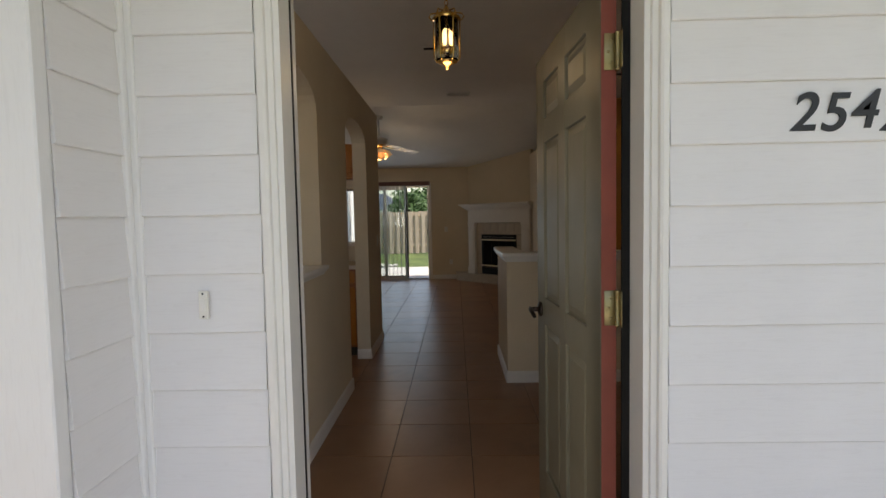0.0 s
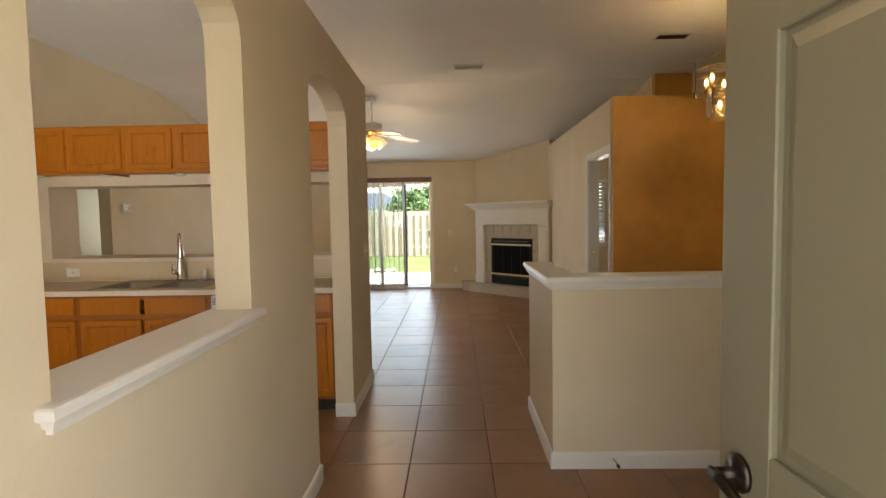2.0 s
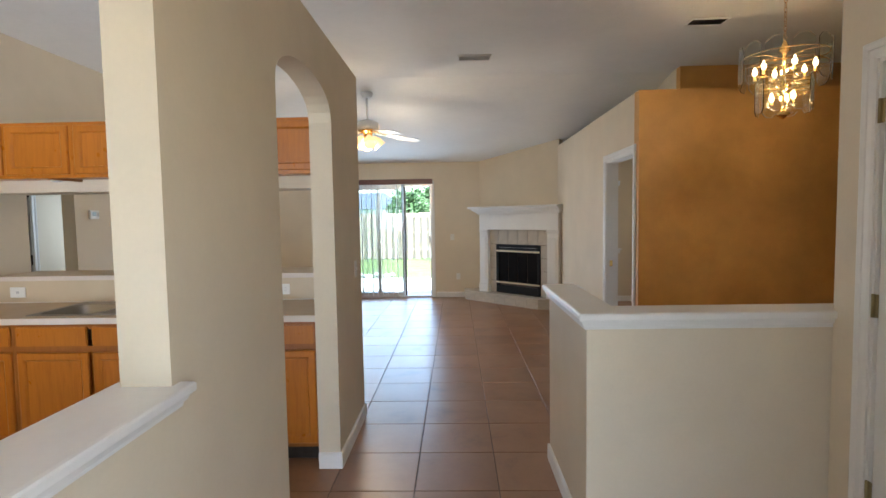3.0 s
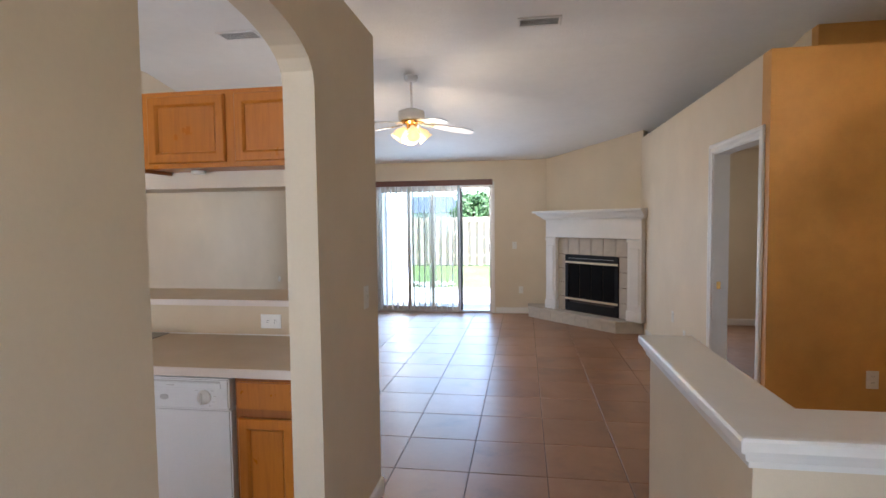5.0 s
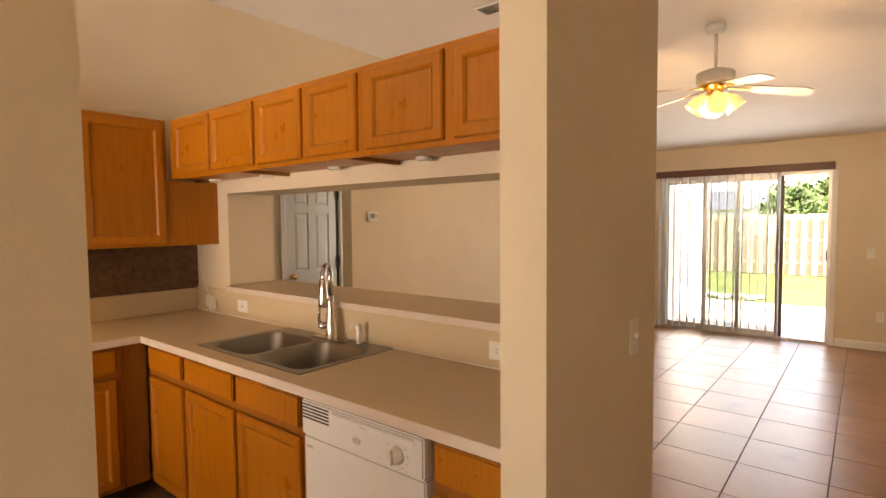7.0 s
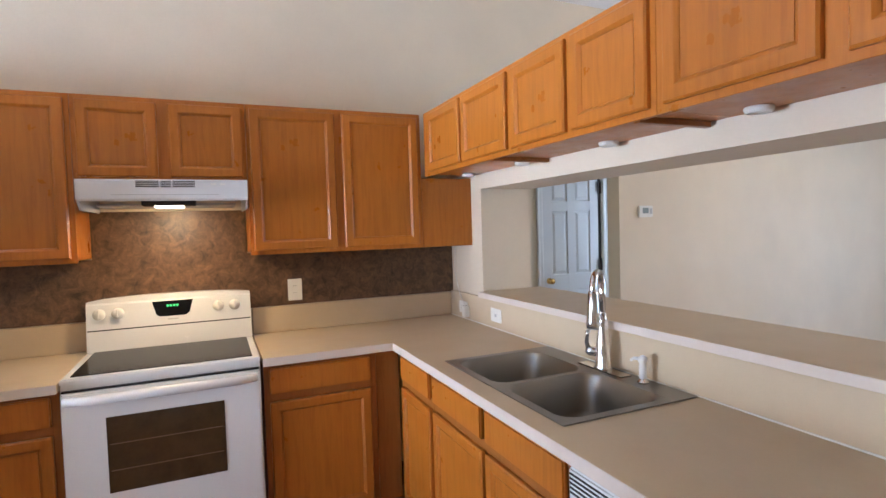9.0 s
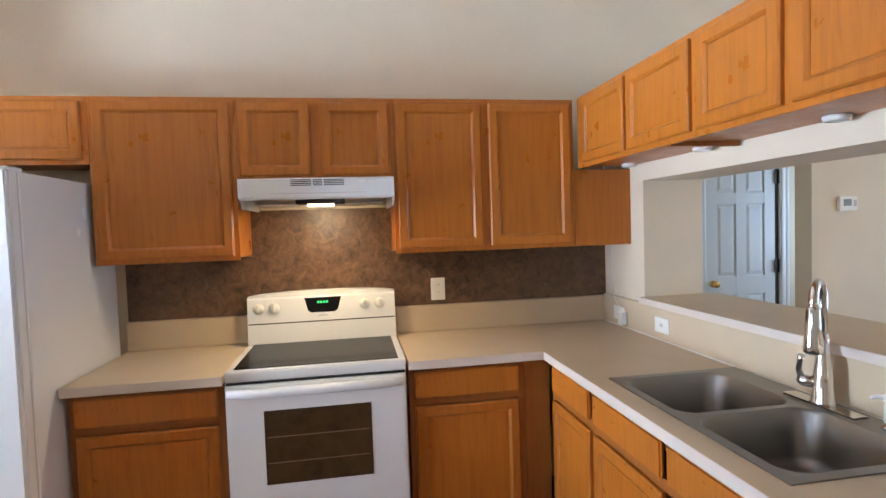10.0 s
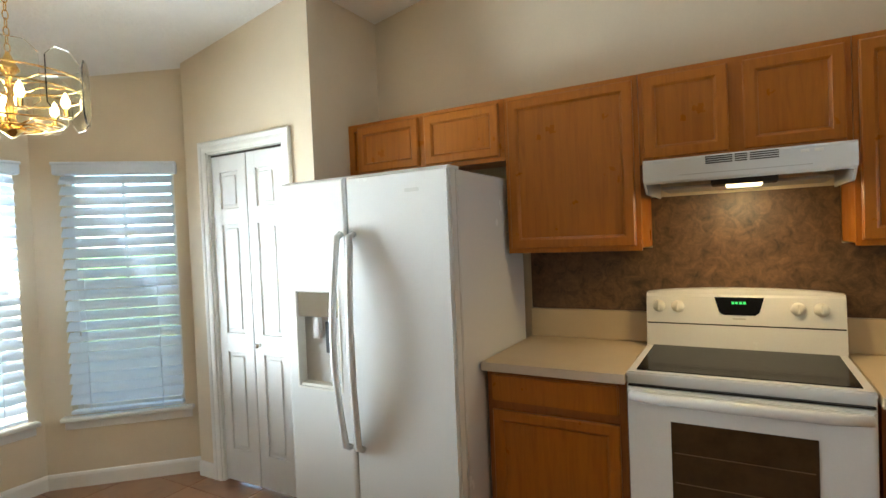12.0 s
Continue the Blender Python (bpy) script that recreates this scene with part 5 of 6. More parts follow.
FACE_PX, FACE_NX = ROT90, ROTM90            # plates facing +x, -x
plate("outlet", Matrix.Translation((XW + 0.006, 4.708, 1.15)) @ FACE_PX, "outlet", "white wall outlet on the brown backsplash", 0.08, 0.125)
plate("outlet", Matrix.Translation((-0.95, YS - 0.02, 0.99)), "outlet", "white outlet mounted sideways above the worktop", 0.115, 0.075)
plate("outlet", Matrix.Translation((-2.86, YS - 0.02, 0.99)), "jack", "white wall jack plate above the worktop", 0.115, 0.075)
plate("outlet", Matrix.Translation((-3.27, YS - 0.02, 0.985)), "outlet", "white outlet mounted sideways in the corner", 0.115, 0.075)
plate("light_switch", Matrix.Translation((HX, 5.655, 1.131)) @ FACE_PX, "switch", "white light switch on the hall pillar")
plate("outlet", Matrix.Translation((HX, 2.82, 0.38)) @ FACE_PX, "outlet", "white outlet low on the hall wall")
plate("light_switch", Matrix.Translation((0.22, FARY, 1.10)), "switch", "white light switch beside the sliding door")
plate("outlet", Matrix.Translation((0.32, FARY, 0.38)), "outlet", "white outlet beside the sliding door")
plate("outlet", Matrix.Translation((LEDX, 8.85, 0.48)) @ FACE_NX, "outlet", "white outlet low on the living room wall")
plate("outlet", Matrix.Translation((LEDX, 8.45, 0.36)) @ FACE_NX, "outlet", "white outlet low on the living room wall")
plate("outlet", Matrix.Translation((2.53, GOLDY, 0.48)), "outlet", "white outlet low on the gold dining wall")
plug = thing("power_adapter", Matrix.Translation((-3.20, YS - 0.026, 0.985)), "white plug adapter with a cord in the corner outlet", "adapter")
part("block", bx(-0.02, 0.02, -0.035, 0, -0.05, 0.02, bevel=0.004), WHITEPLASTIC, plug)
part("cord", tube(bmesh.new(), [(0, -0.02, 0.02), (-0.10, -0.006, 0.08), (-0.19, 0.004, 0.22), (-0.2, 0.018, 0.385)], 0.0022, 6), WHITEPLASTIC, plug)
th = thing("thermostat", Matrix.Translation((XW, 7.39, 1.56)) @ FACE_PX, "white wall thermostat with a small grey screen", "thermostat")
part("case", bx(-0.07, 0.07, -0.026, -0.0005, -0.045, 0.045, bevel=0.006, seg=2), WHITEPLASTIC, th)
part("screen", bx(-0.04, 0.02, -0.0275, -0.025, -0.015, 0.028), plain("grey_lcd", (0.25, 0.28, 0.26), 0.2), th)
part("buttons", bx(0.035, 0.058, -0.0285, -0.025, -0.02, 0.022, bevel=0.001), GREYPLASTIC, th)

# ---- fireplace ----
M_FP = Matrix.Translation((1.30, 10.70, 0)) @ Matrix.Rotation(radians(-45), 4, "Z")   # surround face at y 0
BACK = 0.236
fp = thing("fireplace", M_FP, "white mantel fireplace with stone tile surround and black firebox", "fireplace")
for s in (-1, 1):
    x0, x1 = (-0.79, -0.60) if s < 0 else (0.625, 0.835)
    bm = bmesh.new()
    bk = BACK if s < 0 else 0.09
    box(bm, x0, x1, -0.06, bk, 0.165, 1.24, 0.004)
    box(bm, x0 + 0.035, x1 - 0.035, -0.072, -0.058, 0.36, 1.12, 0.006)
    box(bm, x0 - 0.012, x1 + 0.012, -0.075, bk, 0.165, 0.30, 0.006)
    box(bm, x0 - 0.01, x1 + 0.01, -0.073, bk, 1.20, 1.24, 0.006)
    part("pilaster", bm, TRIM, fp)
part("frieze", box(bx(-0.79, 0.835, -0.065, 0.09, 1.241, 1.50, bevel=0.004), -0.789, 0.5, 0.089, BACK, 1.242, 1.499), TRIM, fp)
bm = stack([(-0.80 - a * 1.3, min(0.90, 0.85 + a), -0.07 - a, 0.09, z) for a, z in ((0.012, 1.501), (0.015, 1.52), (0.03, 1.525), (0.035, 1.54), (0.055, 1.552), (0.075, 1.575), (0.085, 1.595), (0.10, 1.60), (0.12, 1.604), (0.12, 1.63), (0.113, 1.636))])
box(bm, -0.85, 0.5, 0.088, BACK, 1.55, 1.63)
part("mantel_shelf", bm, TRIM, fp, "white moulded mantel shelf")
part("filler", bx(-0.62, 0.5, 0.015, BACK, 0.0, 1.24), GROUT, fp)
tw = 0.205
rows_t = [(x * tw - 0.615, 0.995, tw, 0.243) for x in range(6)] + [(sx, 0.165 + k * 0.2075, 0.155, 0.2075) for sx in (-0.615, 0.46) for k in range(4)]
for x, z, w, h in rows_t:
    me = mesh_of("tile", bx(0.0025, w - 0.0025, 0.0, 0.014, 0.0025, h - 0.0025, bevel=0.002), HEARTHTILE)
    piece("tile", me, fp, Matrix.Translation((x, 0, z)))
bm = bmesh.new()
for a, b, c, d in ((-0.455, -0.40, 0.18, 0.99), (0.40, 0.455, 0.18, 0.99), (-0.40, 0.40, 0.90, 0.99), (-0.40, 0.40, 0.18, 0.30)):
    box(bm, a, b, -0.012, 0.02, c, d, 0.003)
box(bm, -0.40, 0.40, 0.19, 0.21, 0.30, 0.90)
fb = part("firebox", bm, BLACK, fp, "black metal firebox")
for z in (0.868, 0.335):
    part("brass_bar", bx(-0.452, 0.452, -0.017, -0.011, z, z + 0.030, bevel=0.003), PALEBRASS, fb, "polished brass strip")
for x in (-0.40, -0.20, 0.0, 0.20):
    part("glass_door", bx(x + 0.006, x + 0.194, 0.002, 0.006, 0.366, 0.868), BLACKGLASS, fb, "dark glass fireplace door")
part("louvre", bx(-0.39, 0.39, -0.0135, -0.011, 0.94, 0.945), GREYPLASTIC, fb)
he = thing("hearth", Matrix.Translation((1.1, 10.7, 0)), "raised pale stone tile hearth at the fireplace", "hearth")
ol = [(0.44, FARY - 0.002), (0.44, 11.32), (1.56, 10.19), (LEDX - 0.002, 10.19), (LEDX - 0.002, 10.41), (0.735, FARY - 0.002)]
bm = bmesh.new()
prism(bm, [(x - 1.1, y - 10.7) for x, y in ol], "z", 0.0, 0.125)
part("base", bm, HEARTHTILE, he)
bm = bmesh.new()
prism(bm, [(x - 1.1 - 0.012, y - 10.7 - 0.012) for x, y in ol], "z", 0.126, 0.163)
part("top", bm, HEARTHTILE, he)
d = Vector((1.56 - 0.44, 10.19 - 11.32, 0))
mt = Matrix.Translation((0.44 - 1.1, 11.32 - 10.7, 0)) @ Matrix.Rotation(math.atan2(d.y, d.x), 4, "Z")
n = 7
me = mesh_of("tile", bx(0.002, d.length / n - 0.002, -0.008, 0.002, 0.003, 0.122, bevel=0.002), HEARTHTILE)
for i in range(n):
    piece("tile", me, he, mt @ Matrix.Translation((i * d.length / n, 0, 0)))

# ---- lamps ----
fan = thing("ceiling_fan", Matrix.Translation((-0.774, 8.50, 0)), "white five-blade ceiling fan with four lit tulip shades", "ceiling fan")
CZ = ceil_z(8.50)
part("canopy", lathe(bmesh.new(), [(0.0, CZ + 0.01), (0.07, CZ), (0.072, CZ - 0.02), (0.06, CZ - 0.05), (0.03, CZ - 0.065), (0.0, CZ - 0.066)], 22), TRIM, fan)
part("downrod", lathe(bmesh.new(), [(0.013, CZ - 0.36), (0.013, CZ - 0.06)], 12), TRIM, fan)
part("motor", lathe(bmesh.new(), [(0.03, CZ - 0.335), (0.075, CZ - 0.338), (0.078, CZ - 0.352), (0.128, CZ - 0.358), (0.136, CZ - 0.366), (0.136, CZ - 0.435), (0.128, CZ - 0.447), (0.07, CZ - 0.455)], 28), TRIM, fan)
part("brass_ring", lathe(bmesh.new(), [(0.105, CZ - 0.452), (0.12, CZ - 0.462), (0.10, CZ - 0.475), (0.06, CZ - 0.49), (0.05, CZ - 0.53), (0.06, CZ - 0.55), (0.03, CZ - 0.575), (0.0, CZ - 0.58)], 24), BRASS, fan, "polished brass light fitter")
bm = bmesh.new()
prism(bm, [(0.19, -0.052), (0.60, -0.068), (0.655, -0.046), (0.668, 0.0), (0.655, 0.046), (0.60, 0.068), (0.19, 0.052)], "z", -0.004, 0.004)
blade_me = mesh_of("blade", bm, TRIM)
bm = bx(0.09, 0.24, -0.02, 0.02, -0.012, -0.005, bevel=0.002)
iron_me = mesh_of("blade_iron", bm, BRASS)
for k in range(5):
    m = Matrix.Translation((0, 0, CZ - 0.465)) @ Matrix.Rotation(radians(22 + 72 * k), 4, "Z") @ Matrix.Rotation(radians(8), 4, "Y") @ Matrix.Rotation(radians(-12), 4, "X")
    b = piece("blade", blade_me, fan, m)
    piece("blade_iron", iron_me, b, Matrix())
for k in range(4):
    a = radians(20 + 90 * k)
    m = Matrix.Translation((0.065 * math.cos(a), 0.065 * math.sin(a), CZ - 0.53)) @ Matrix.Rotation(a, 4, "Z") @ Matrix.Rotation(radians(-38), 4, "Y") @ Matrix.Rotation(math.pi, 4, "X") @ Matrix.Scale(1.2, 4)
    sh = part("shade", lathe(bmesh.new(), [(0.022, 0.0), (0.03, 0.02), (0.052, 0.05), (0.058, 0.08), (0.055, 0.10), (0.066, 0.118), (0.063, 0.118), (0.052, 0.10), (0.054, 0.08), (0.048, 0.052), (0.026, 0.022), (0.0, 0.012)], 18, m), FROST, fan, "glowing frosted tulip shade")
bulb_light("fan_lamp", (-0.774, 8.50, CZ - 0.76), 5.6, 0.16, (1.0, 0.8, 0.54))


def chandelier(place, chain_top, label, tiers=2):
    ch = thing("chandelier", Matrix.Translation(place), label, "chandelier")
    x, y, z = place
    part("ceiling_canopy", lathe(bmesh.new(), [(0.0, chain_top - z), (0.06, chain_top - z - 0.002), (0.055, chain_top - z - 0.02), (0.02, chain_top - z - 0.04), (0, chain_top - z - 0.042)], 20), BRASS, ch)
    bm = bmesh.new()
    drop = 0.0 if tiers == 2 else 0.20
    zz, k = 0.52 - drop, 0
    link = [(0.009 * math.cos(t), 0.018 * math.sin(t)) for t in [2 * math.pi * i / 10 for i in range(11)]]
    while zz < chain_top - z - 0.05:
        tube(bm, [(u if k % 2 == 0 else 0, 0 if k % 2 == 0 else u, zz + v) for u, v in link], 0.0022, 5)
        zz += 0.03
        k += 1
    part("chain", bm, BRASS, ch)
    part("stem", lathe(bmesh.new(), [(0.0, -0.01), (0.014, 0.0), (0.028, 0.012), (0.045, 0.025), (0.02, 0.045), (0.012, 0.07), (0.02, 0.10), (0.012, 0.13), (0.012, 0.42 - drop), (0.035, 0.44 - drop), (0.02, 0.47 - drop), (0.008, 0.50 - drop), (0, 0.51 - drop)], 18), BRASS, ch)
    for r, h in ((0.245, 0.40), (0.24, 0.33), (0.15, 0.22), (0.145, 0.16)) if tiers == 2 else ((0.226, 0.21), (0.222, 0.16), (0.16, 0.05), (0.1, 0.03)):
        ring = [(r * math.cos(2 * math.pi * i / 32), r * math.sin(2 * math.pi * i / 32), h) for i in range(33)]
        bm = tube(bmesh.new(), ring, 0.004, 6)
        for i in range(6):
            a = math.pi * i / 3
            part("arm", tube(bmesh.new(), [(0.012 * math.cos(a), 0.012 * math.sin(a), h - 0.015), (r * 0.5 * math.cos(a), r * 0.5 * math.sin(a), h + 0.012), (r * math.cos(a), r * math.sin(a), h)], 0.0032, 5), BRASS, ch)
        part("ring", bm, BRASS, ch)

    def glass(w, h, n, r, z0, shade=False):
        c = w * 0.28
        ol = [(-w / 2, c), (-w / 2 + c, 0), (w / 2 - c, 0), (w / 2, c), (w / 2, h - c), (w / 2 - c, h), (-w / 2 + c, h), (-w / 2, h - c)]
        bm = prism(bmesh.new(), ol, "y", -0.003, 0.003)
        bmesh.ops.bevel(bm, geom=[e for e in bm.edges], offset=0.0018, segments=1, affect="EDGES")
        me = mesh_of("glass_panel", bm, CRYSTAL)
        for i in range(n):
            a = 2 * math.pi * i / n
            g = piece("glass_panel", me, ch, Matrix.Translation((r * math.cos(a), r * math.sin(a), z0)) @ Matrix.Rotation(a + math.pi / 2, 4, "Z"))
            g.visible_shadow = shade

    if tiers == 2:
        glass(0.125, 0.27, 11, 0.255, 0.21)
        glass(0.095, 0.23, 8, 0.157, 0.03, True)
    else:
        glass(0.135, 0.24, 10, 0.235, 0.05)
    for i in range(6):
        a = 2 * math.pi * i / 6 + 0.3
        cx, cy = 0.17 * math.cos(a), 0.17 * math.sin(a)
        mc = Matrix.Translation((cx, cy, -drop))
        cd = part("candle", lathe(bmesh.new(), [(0.022, 0.268), (0.022, 0.272), (0.010, 0.275), (0.010, 0.305), (0, 0.306)], 12, mc), BRASS, ch)
        part("bulb", lathe(bmesh.new(), [(0.007, 0.305), (0.014, 0.318), (0.015, 0.33), (0.009, 0.35), (0.0, 0.366)], 12, mc), BULB, cd, "glowing candle bulb")
    for i in range(3 if tiers == 2 else 0):
        a = 2 * math.pi * i / 3 + 0.8
        cx, cy = 0.07 * math.cos(a), 0.07 * math.sin(a)
        cd = part("candle", lathe(bmesh.new(), [(0.018, 0.085), (0.018, 0.088), (0.009, 0.09), (0.009, 0.11), (0, 0.111)], 12, Matrix.Translation((cx, cy, 0))), BRASS, ch)
        part("bulb", lathe(bmesh.new(), [(0.007, 0.11), (0.014, 0.123), (0.015, 0.135), (0.009, 0.155), (0.0, 0.17)], 12, Matrix.Translation((cx, cy, 0))), BULB, cd, "glowing candle bulb")
    return ch


chandelier((2.47, 5.62, 2.10), ceil_z(5.6), "lit brass chandelier hung with clear glass plates")
bulb_light("dining_lamp", (2.47, 5.62, 2.40), 2.6, 0.02)
bulb_light("dining_lamp_low", (2.47, 5.62, 2.23), 4.2, 0.02)
chandelier((-1.66, 1.80, 1.90), ceil_z(1.8), "lit brass chandelier with clear glass plates above the breakfast nook", 1)
bulb_light("nook_lamp", (-1.66, 1.80, 2.02), 1.7, 0.03)

ln = thing("foyer_lantern", Matrix.Translation((0.407, 2.62, 2.10)), "brass and glass lantern hanging in the foyer, lit", "pendant lamp")
part("finial", lathe(bmesh.new(), [(0, -0.02), (0.008, -0.01), (0.012, 0.0), (0.03, 0.01), (0.05, 0.018), (0.05, 0.024), (0, 0.026)], 14), BRASS, ln)
for k in range(6):
    a = math.pi * k / 3
    part("rib", tube(bmesh.new(), [(0.05 * math.cos(a), 0.05 * math.sin(a), 0.02), (0.062 * math.cos(a), 0.062 * math.sin(a), 0.04), (0.064 * math.cos(a), 0.064 * math.sin(a), 0.21), (0.085 * math.cos(a), 0.085 * math.sin(a), 0.235), (0.075 * math.cos(a), 0.075 * math.sin(a), 0.25), (0.03 * math.cos(a), 0.03 * math.sin(a), 0.255)], 0.0035, 6), BRASS, ln)
g = part("glass_cylinder", lathe(bmesh.new(), [(0.056, 0.03), (0.058, 0.22), (0.056, 0.22), (0.054, 0.03)], 18), CRYSTAL, ln)
g.visible_shadow = False
part("cap", lathe(bmesh.new(), [(0.07, 0.225), (0.05, 0.245), (0.03, 0.255), (0.012, 0.275), (0.006, 0.29), (0, 0.291)], 16), BRASS, ln)
for k in range(3):
    a = 2 * math.pi * k / 3
    part("bulb", lathe(bmesh.new(), [(0.005, 0.085), (0.01, 0.10), (0.011, 0.115), (0.006, 0.14), (0, 0.152)], 10, Matrix.Translation((0.02 * math.cos(a), 0.02 * math.sin(a), 0))), BULB, ln, "glowing candle bulb")
part("candle_cluster", lathe(bmesh.new(), [(0.012, 0.024), (0.012, 0.05), (0.03, 0.06), (0.03, 0.085), (0, 0.086)], 12), BRASS, ln)
bm = bmesh.new()
zz, k = 0.30, 0
while zz < ceil_z(2.62) - 2.10 - 0.04:
    tube(bm, [((0.008 * math.cos(t)) if k % 2 == 0 else 0, 0 if k % 2 == 0 else 0.008 * math.cos(t), zz + 0.015 * math.sin(t)) for t in [2 * math.pi * i / 10 for i in range(11)]], 0.002, 5)
    zz += 0.025
    k += 1
part("chain", bm, BRASS, ln)
ct = ceil_z(2.62) - 2.10
part("canopy", lathe(bmesh.new(), [(0.0, ct + 0.01), (0.06, ct), (0.055, ct - 0.02), (0.015, ct - 0.05), (0, ct - 0.052)], 18), BRASS, ln)
bulb_light("lantern_lamp", (0.407, 2.62, 2.06), 0.6, 0.05)


def vent(m, w, l, label, slat_mat=None):
    v = thing("ceiling_vent", m, label, "vent")
    bm = bmesh.new()
    for a, b, c, d in ((-w / 2, w / 2, -l / 2, -l / 2 + 0.02), (-w / 2, w / 2, l / 2 - 0.02, l / 2), (-w / 2, -w / 2 + 0.02, -l / 2 + 0.02, l / 2 - 0.02), (w / 2 - 0.02, w / 2, -l / 2 + 0.02, l / 2 - 0.02)):
        box(bm, a, b, c, d, -0.012, -0.0005, 0.003)
    part("frame", bm, TRIM, v)
    part("backing", bx(-w / 2 + 0.01, w / 2 - 0.01, -l / 2 + 0.01, l / 2 - 0.01, -0.004, -0.001), GAPSHADE, v)
    n = int((l - 0.04) / 0.02)
    me = mesh_of("slat", bx(-w / 2 + 0.02, w / 2 - 0.02, -0.007, 0.007, -0.001, 0.001), slat_mat or TRIM)
    for i in range(n):
        piece("slat", me, v, Matrix.Translation((0, -l / 2 + 0.03 + i * 0.02, -0.008)) @ Matrix.Rotation(radians(35), 4, "X"))


vent(Matrix.Translation((0.497, 7.40, FLAT)), 0.34, 0.18, "white louvred ceiling vent above the living room")
vent(Matrix.Translation((2.40, 6.56, FLAT)), 0.32, 0.17, "brown louvred ceiling vent above the dining room", BRONZE)
vent(Matrix.Translation((-1.95, 7.25, FLAT)), 0.34, 0.18, "white louvred ceiling vent behind the kitchen")
vent(Matrix.Translation((0.26, 5.40, FLAT)), 0.27, 0.13, "brown louvred ceiling vent above the hall", BRONZE)

ds = thing("door_stop", Matrix.Translation((1.17, HWY - 0.013, 0.055)), "small spring door stop on the baseboard", "door stop")
part("spring", tube(bmesh.new(), [(0, 0, 0), (0.002, -0.03, 0.002), (0.006, -0.06, -0.006)], 0.005, 8), NICKEL, ds)
part("tip", tube(bmesh.new(), [(0.006, -0.06, -0.006), (0.008, -0.075, -0.01)], 0.008, 8), BRONZE, ds)

wp = thing("wall_bumper", Matrix.Translation((XW, 10.9, 0.62)) @ ROT90, "small round white wall bumper in the living room", "wall bumper")
part("disc", lathe(bmesh.new(), [(0.045, 0.0005), (0.045, 0.008), (0.03, 0.016), (0, 0.018)], 18, Matrix.Rotation(radians(90), 4, "X")), WHITEPLASTIC, wp)

# ---- entry exterior ----
LAP = 0.1545
LAPS = [0.0 + 0.765 - LAP * 5 + LAP * k for k in range(13)]


def siding(name, m, length, label, z_lo=-0.03, z_hi=2.6, start=0.0):
    """Lapped boards on a wall; local x along, -y out."""
    w = structure(name, bx(0, length, -0.002, 0.012, z_lo, z_hi), SIDING, label)
    w.matrix_world = m
    bm = bmesh.new()
    prism(bm, [(-0.0035, LAP), (-0.014, 0.003), (-0.012, 0.0), (-0.003, 0.0), (-0.003, LAP)], "x", 0, length)
    me = mesh_of("board", bm, SIDING)
    for k, z in enumerate(LAPS):
        if z_lo - 0.02 < z < z_hi:
            piece("board", me, w, Matrix.Translation((0, -0.001 - 0.0002 * random.random(), z)))
    return w


siding("wall_siding_left", Matrix.Translation((HX + 0.03, FY0 - 0.014, 0)), DX0 - 0.057 - HX - 0.03, "white lap siding beside the entry")
siding("wall_siding_right", Matrix.Translation((DX1 + 0.056, FY0 - 0.014, 0)), 4.0 - DX1, "white lap siding with the house number")
siding("wall_siding_return", Matrix.Translation((HX - 0.002, 1.116, 0)) @ ROT90, FY0 - 1.116 - 0.014, "white lap siding on the porch return wall")
structure("trim_corner", box(bx(HX, HX + 0.032, FY0 - 0.034, FY0 - 0.006, -0.03, 2.6, bevel=0.003), HX + 0.002, HX + 0.018, FY0 - 0.056, FY0 - 0.034, -0.03, 2.6, 0.003), POSTMAT, "white inside corner trim of the siding")
structure("wall_return_core", bx(HX - 0.1, HX - 0.004, 1.116, FY0, -0.03, 2.62), PATIOWALL, "core of the porch return wall")
structure("trim_post", bx(HX - 0.42, HX + 0.006, 1.072, 1.114, -0.03, 2.62, bevel=0.004), POSTMAT, "white rough-sawn corner board of the porch")

bell = thing("doorbell", Matrix.Translation((-0.228, FY0 - 0.03, 1.15)), "white rectangular doorbell button on the siding", "doorbell")
part("case", bx(-0.012, 0.012, -0.009, 0.002, -0.037, 0.037, bevel=0.002), WHITEPLASTIC, bell)
part("button", bx(-0.006, 0.006, -0.0125, -0.0085, -0.016, 0.016, bevel=0.002), TRIM, bell)
for z in (-0.03, 0.03):
    part("screw", lathe(bmesh.new(), [(0.003, 0), (0, 0.0012)], 8, Matrix.Translation((0, -0.009, z)) @ Matrix.Rotation(radians(90), 4, "X")), BLACK, bell)

num = thing("house_number", Matrix.Translation((1.272, FY0 - 0.0275, 1.567)), "black slanted house number digits on the siding", "house number")
for k, ch_ in enumerate("2542"):
    cu = bpy.data.curves.new("digit", "FONT")
    cu.body, cu.size, cu.shear, cu.extrude, cu.offset = ch_, 0.135, 0.24, 0.002, 0.0014
    ob = new("digit", cu)
    ob.parent = num
    ob.matrix_basis = Matrix.Translation((k * 0.0735, 0, (0, -0.002, 0.004, -0.004)[k])) @ Matrix.Rotation(radians(90), 4, "X")
    cu.materials.append(INK)

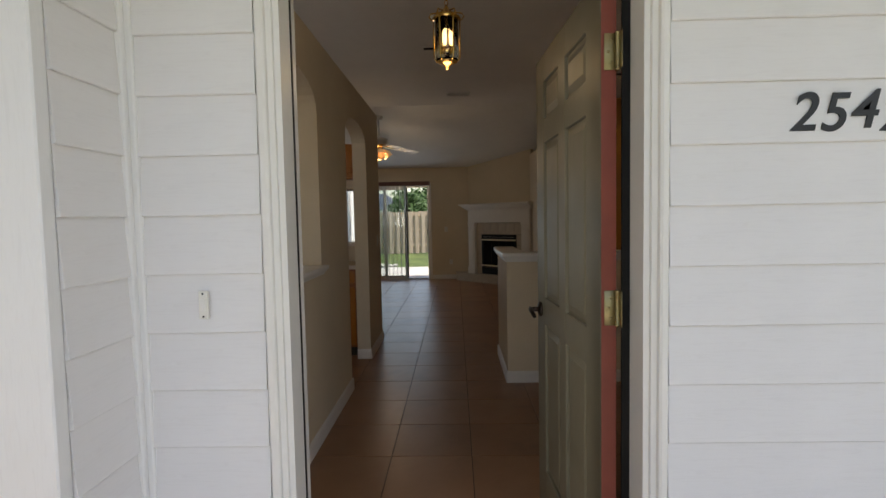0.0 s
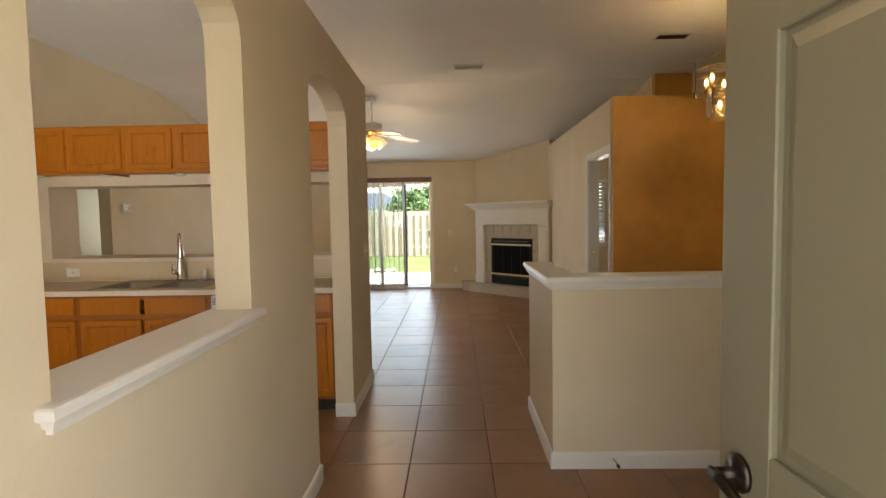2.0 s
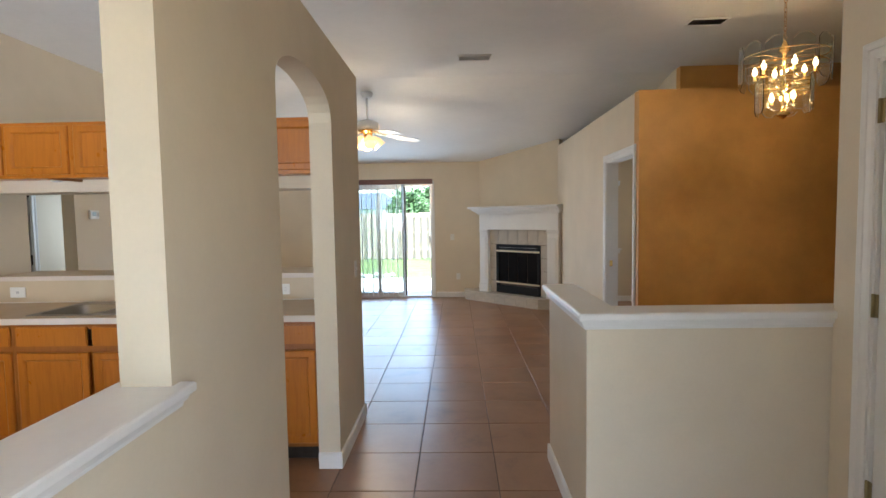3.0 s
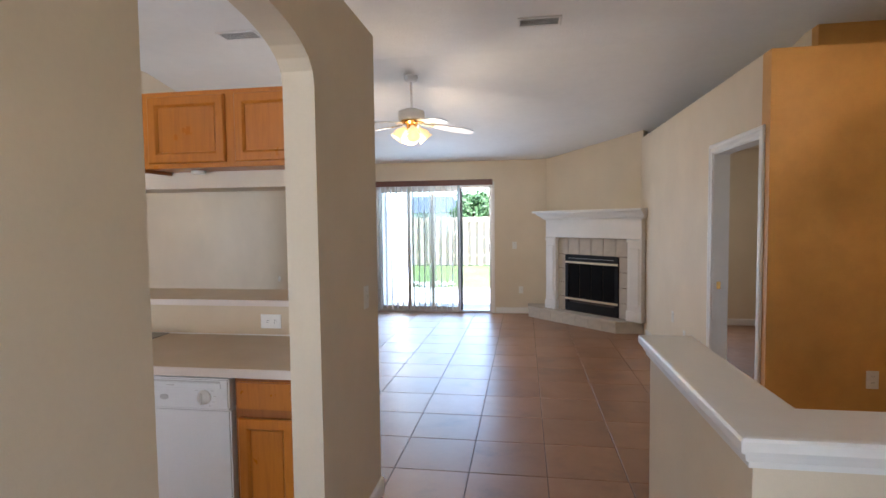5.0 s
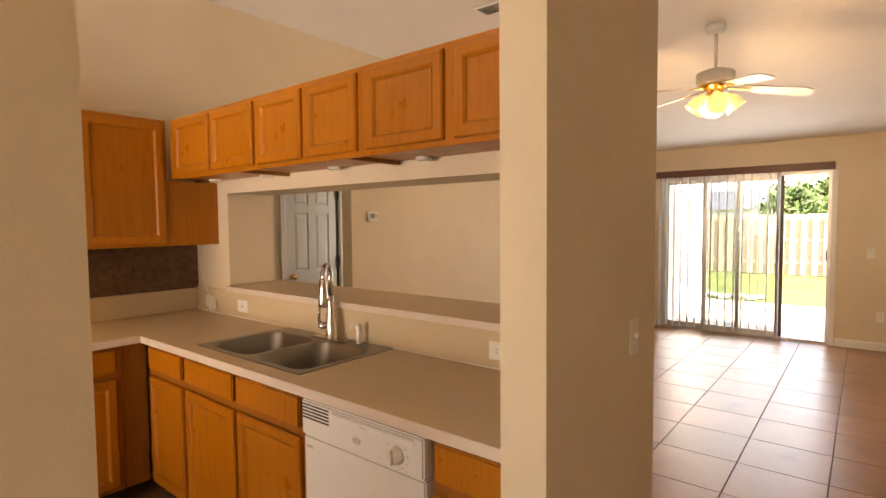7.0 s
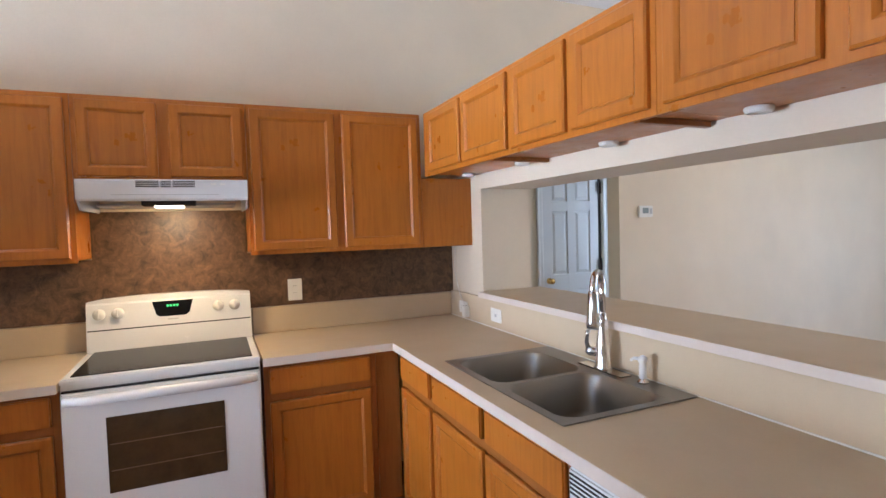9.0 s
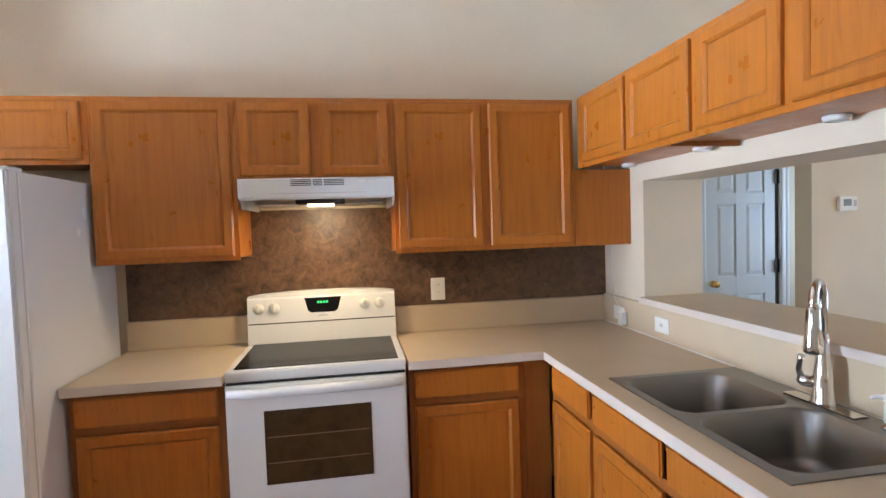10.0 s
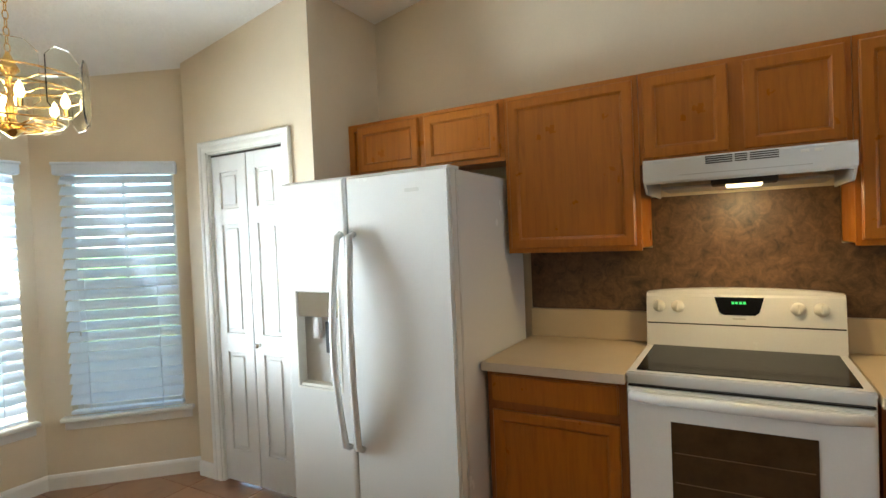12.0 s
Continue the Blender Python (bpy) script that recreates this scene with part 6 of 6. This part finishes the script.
# ---- yard ----
fe = tagged(new("fence"), "weathered wooden board fence at the end of the yard", "fence")
fe.location = (0, 22.2, -0.17)
bm = bx(-0.07, 0.07, -0.01, 0.01, 0.04, 1.80)
me = mesh_of("board", bm, FENCE)
n = 0
x = -17.0
while x < 9:
    piece("board", me, fe, Matrix.Translation((x, -0.03 if n % 2 else 0.03, random.uniform(-0.015, 0.015))))
    x += 0.135
    n += 1
for z in (0.35, 1.0, 1.6):
    part("rail", bx(-17.1, 9.1, -0.02, 0.02, z, z + 0.085), FENCE, fe)


def tree(place, height, spread, seed):
    rnd = random.Random(seed)
    tr = thing("tree", Matrix.Translation(place), "leafy green tree behind the fence", "tree", "trees behind the fence")
    bm = tube(bmesh.new(), [(0, 0, 0), (0.1, 0, height * 0.3), (0.0, 0.1, height * 0.6), (0.05, 0, height * 0.85)], [0.2, 0.15, 0.1, 0.04], 8)
    for k in range(7):
        a, h = rnd.uniform(0, 6.3), height * rnd.uniform(0.35, 0.75)
        tube(bm, [(0.05, 0.03, h), (spread * 0.4 * math.cos(a), spread * 0.4 * math.sin(a), h + height * 0.1), (spread * 0.75 * math.cos(a), spread * 0.75 * math.sin(a), h + height * 0.16)], [0.07, 0.045, 0.015], 6)
    part("trunk", bm, BARK, tr)
    verts, faces = [], []
    for k in range(46):
        a, e = rnd.uniform(0, 6.3), rnd.uniform(-0.5, 1.0)
        r = spread * rnd.uniform(0.25, 1.0) * math.sqrt(max(0.1, 1 - e * e * 0.8))
        c = Vector((r * math.cos(a), r * math.sin(a), height * 0.68 + e * height * 0.32))
        for j in range(46):
            p = c + Vector([rnd.gauss(0, spread * 0.13) for _ in range(3)])
            u = Vector([rnd.uniform(-1, 1) for _ in range(3)]).normalized()
            v = u.orthogonal().normalized()
            s = rnd.uniform(0.09, 0.2)
            i = len(verts)
            verts += [p - u * s, p + v * s * 0.5, p + u * s, p - v * s * 0.5]
            faces.append((i, i + 1, i + 2, i + 3))
    me = bpy.data.meshes.new("crown")
    me.from_pydata(verts, [], faces)
    me.materials.append(LEAF)
    ob = new("crown", me)
    ob.parent = tr


for i, (x, y, h, s) in enumerate(((-2.7, 35, 3.1, 1.7), (-0.9, 37, 3.5, 1.9), (1.8, 35, 3.2, 1.9), (-16, 38, 3.8, 2.2), (-21, 37, 4.3, 2.4), (6, 39, 3.9, 2.2))):
    tree((x, y, -0.17), h, s, 100 + i)
nh = thing("neighbour_house", Matrix.Translation((-6.9, 52, -0.17)), "pale neighbouring house with a slate-grey hip roof beyond the fence", "house")
part("wall", bx(-7, 1.7, 0, 8, 0, 2.5), PATIOWALL, nh)
bm = bmesh.new()
base = [bm.verts.new(p) for p in ((-7.4, -0.4, 2.42), (2.1, -0.4, 2.42), (2.1, 8.4, 2.42), (-7.4, 8.4, 2.42))]
ridge = [bm.verts.new(p) for p in ((-5.2, 4, 4.15), (-0.1, 4, 4.15))]
bm.faces.new(base[::-1])
bm.faces.new((base[0], base[1], ridge[1], ridge[0]))
bm.faces.new((base[2], base[3], ridge[0], ridge[1]))
bm.faces.new((base[1], base[2], ridge[1]))
bm.faces.new((base[3], base[0], ridge[0]))
part("roof", bm, plain("neighbour_roof_shingle", (0.07, 0.085, 0.11), 0.9, 0.2, 0.2), nh)
for x in (-5, -2.2, 0.4):
    w_ = part("window", bx(x - 0.6, x + 0.6, -0.03, 0.02, 0.9, 2.1), TRIM, nh)
    part("pane", bx(x - 0.52, x + 0.52, -0.04, -0.029, 0.98, 2.02), BLACKGLASS, w_)
hose = thing("stone_edging", Matrix.Translation((-2.1, 16.3, -0.17)), "low pile of grey stones beside the patio", "stones")
rnd = random.Random(5)
for i in range(14):
    bm = bmesh.new()
    bmesh.ops.create_icosphere(bm, subdivisions=1, radius=0.11)
    for v in bm.verts:
        v.co *= rnd.uniform(0.75, 1.15)
        v.co.z *= 0.6
    b = part("stone", bm, CONCRETE, hose)
    b.location = (rnd.uniform(-0.6, 0.6), rnd.uniform(-0.25, 0.25), 0.05)

# ---- floor tiles ----
PITCH, TX, TY = 0.461, 0.043, 4.793
floor = bpy.data.objects["floor"]
tile_me = mesh_of("tile", bx(0.0025, PITCH - 0.0025, 0.0025, PITCH - 0.0025, -0.007, 0.0, bevel=0.0015), TILE)


def blocked(x, y):
    """Cells under cabinets, walls or other rooms carry no loose tile."""
    if x < -3.5 and (y < 5.7):
        return True
    if x > 1.95 and y > 6.4:
        return True
    if x > 1.9 and y < 4.2:
        return True
    return False


cells = []
for i in range(-11, 11):
    for j in range(-11, 16):
        x, y = TX + i * PITCH, TY + j * PITCH
        if -4.6 < x < 4.5 and FY1 - 0.1 < y + PITCH and y < FARY - 0.2 and not blocked(x, y):
            near = -0.6 < x < 1.6 and 1.4 < y < 10.6 or (x > -2.6 and 6.4 < y < 11.3 and x < 0.2)
            cells.append((0 if near else 1, x, y))
        elif -3.3 < x < -0.6 and 0.3 - PITCH < y and y + PITCH <= FY1 - 0.1:
            cells.append((1, x, y))
cells.sort(key=lambda c: c[0])
verts, faces = [], []
for k, (_, x, y) in enumerate(cells):
    if k < 290:
        piece("tile", tile_me, floor, Matrix.Translation((x, y, 0)))
    else:
        xa, xb, ya, yb = x + 0.0025, x + PITCH - 0.0025, max(y + 0.0025, 0.3), y + PITCH - 0.0025
        i = len(verts)
        verts += [(px, py, pz) for pz in (0, -0.007) for px, py in ((xa, ya), (xb, ya), (xb, yb), (xa, yb))]
        faces += [(i, i + 1, i + 2, i + 3), (i, i + 4, i + 5, i + 1), (i + 1, i + 5, i + 6, i + 2), (i + 2, i + 6, i + 7, i + 3), (i + 3, i + 7, i + 4, i)]
me = bpy.data.meshes.new("tiles")
me.from_pydata(verts, [], faces)
me.materials.append(TILE)
ob = tagged(new("tiles", me), kind="stuff")
ob.parent = floor
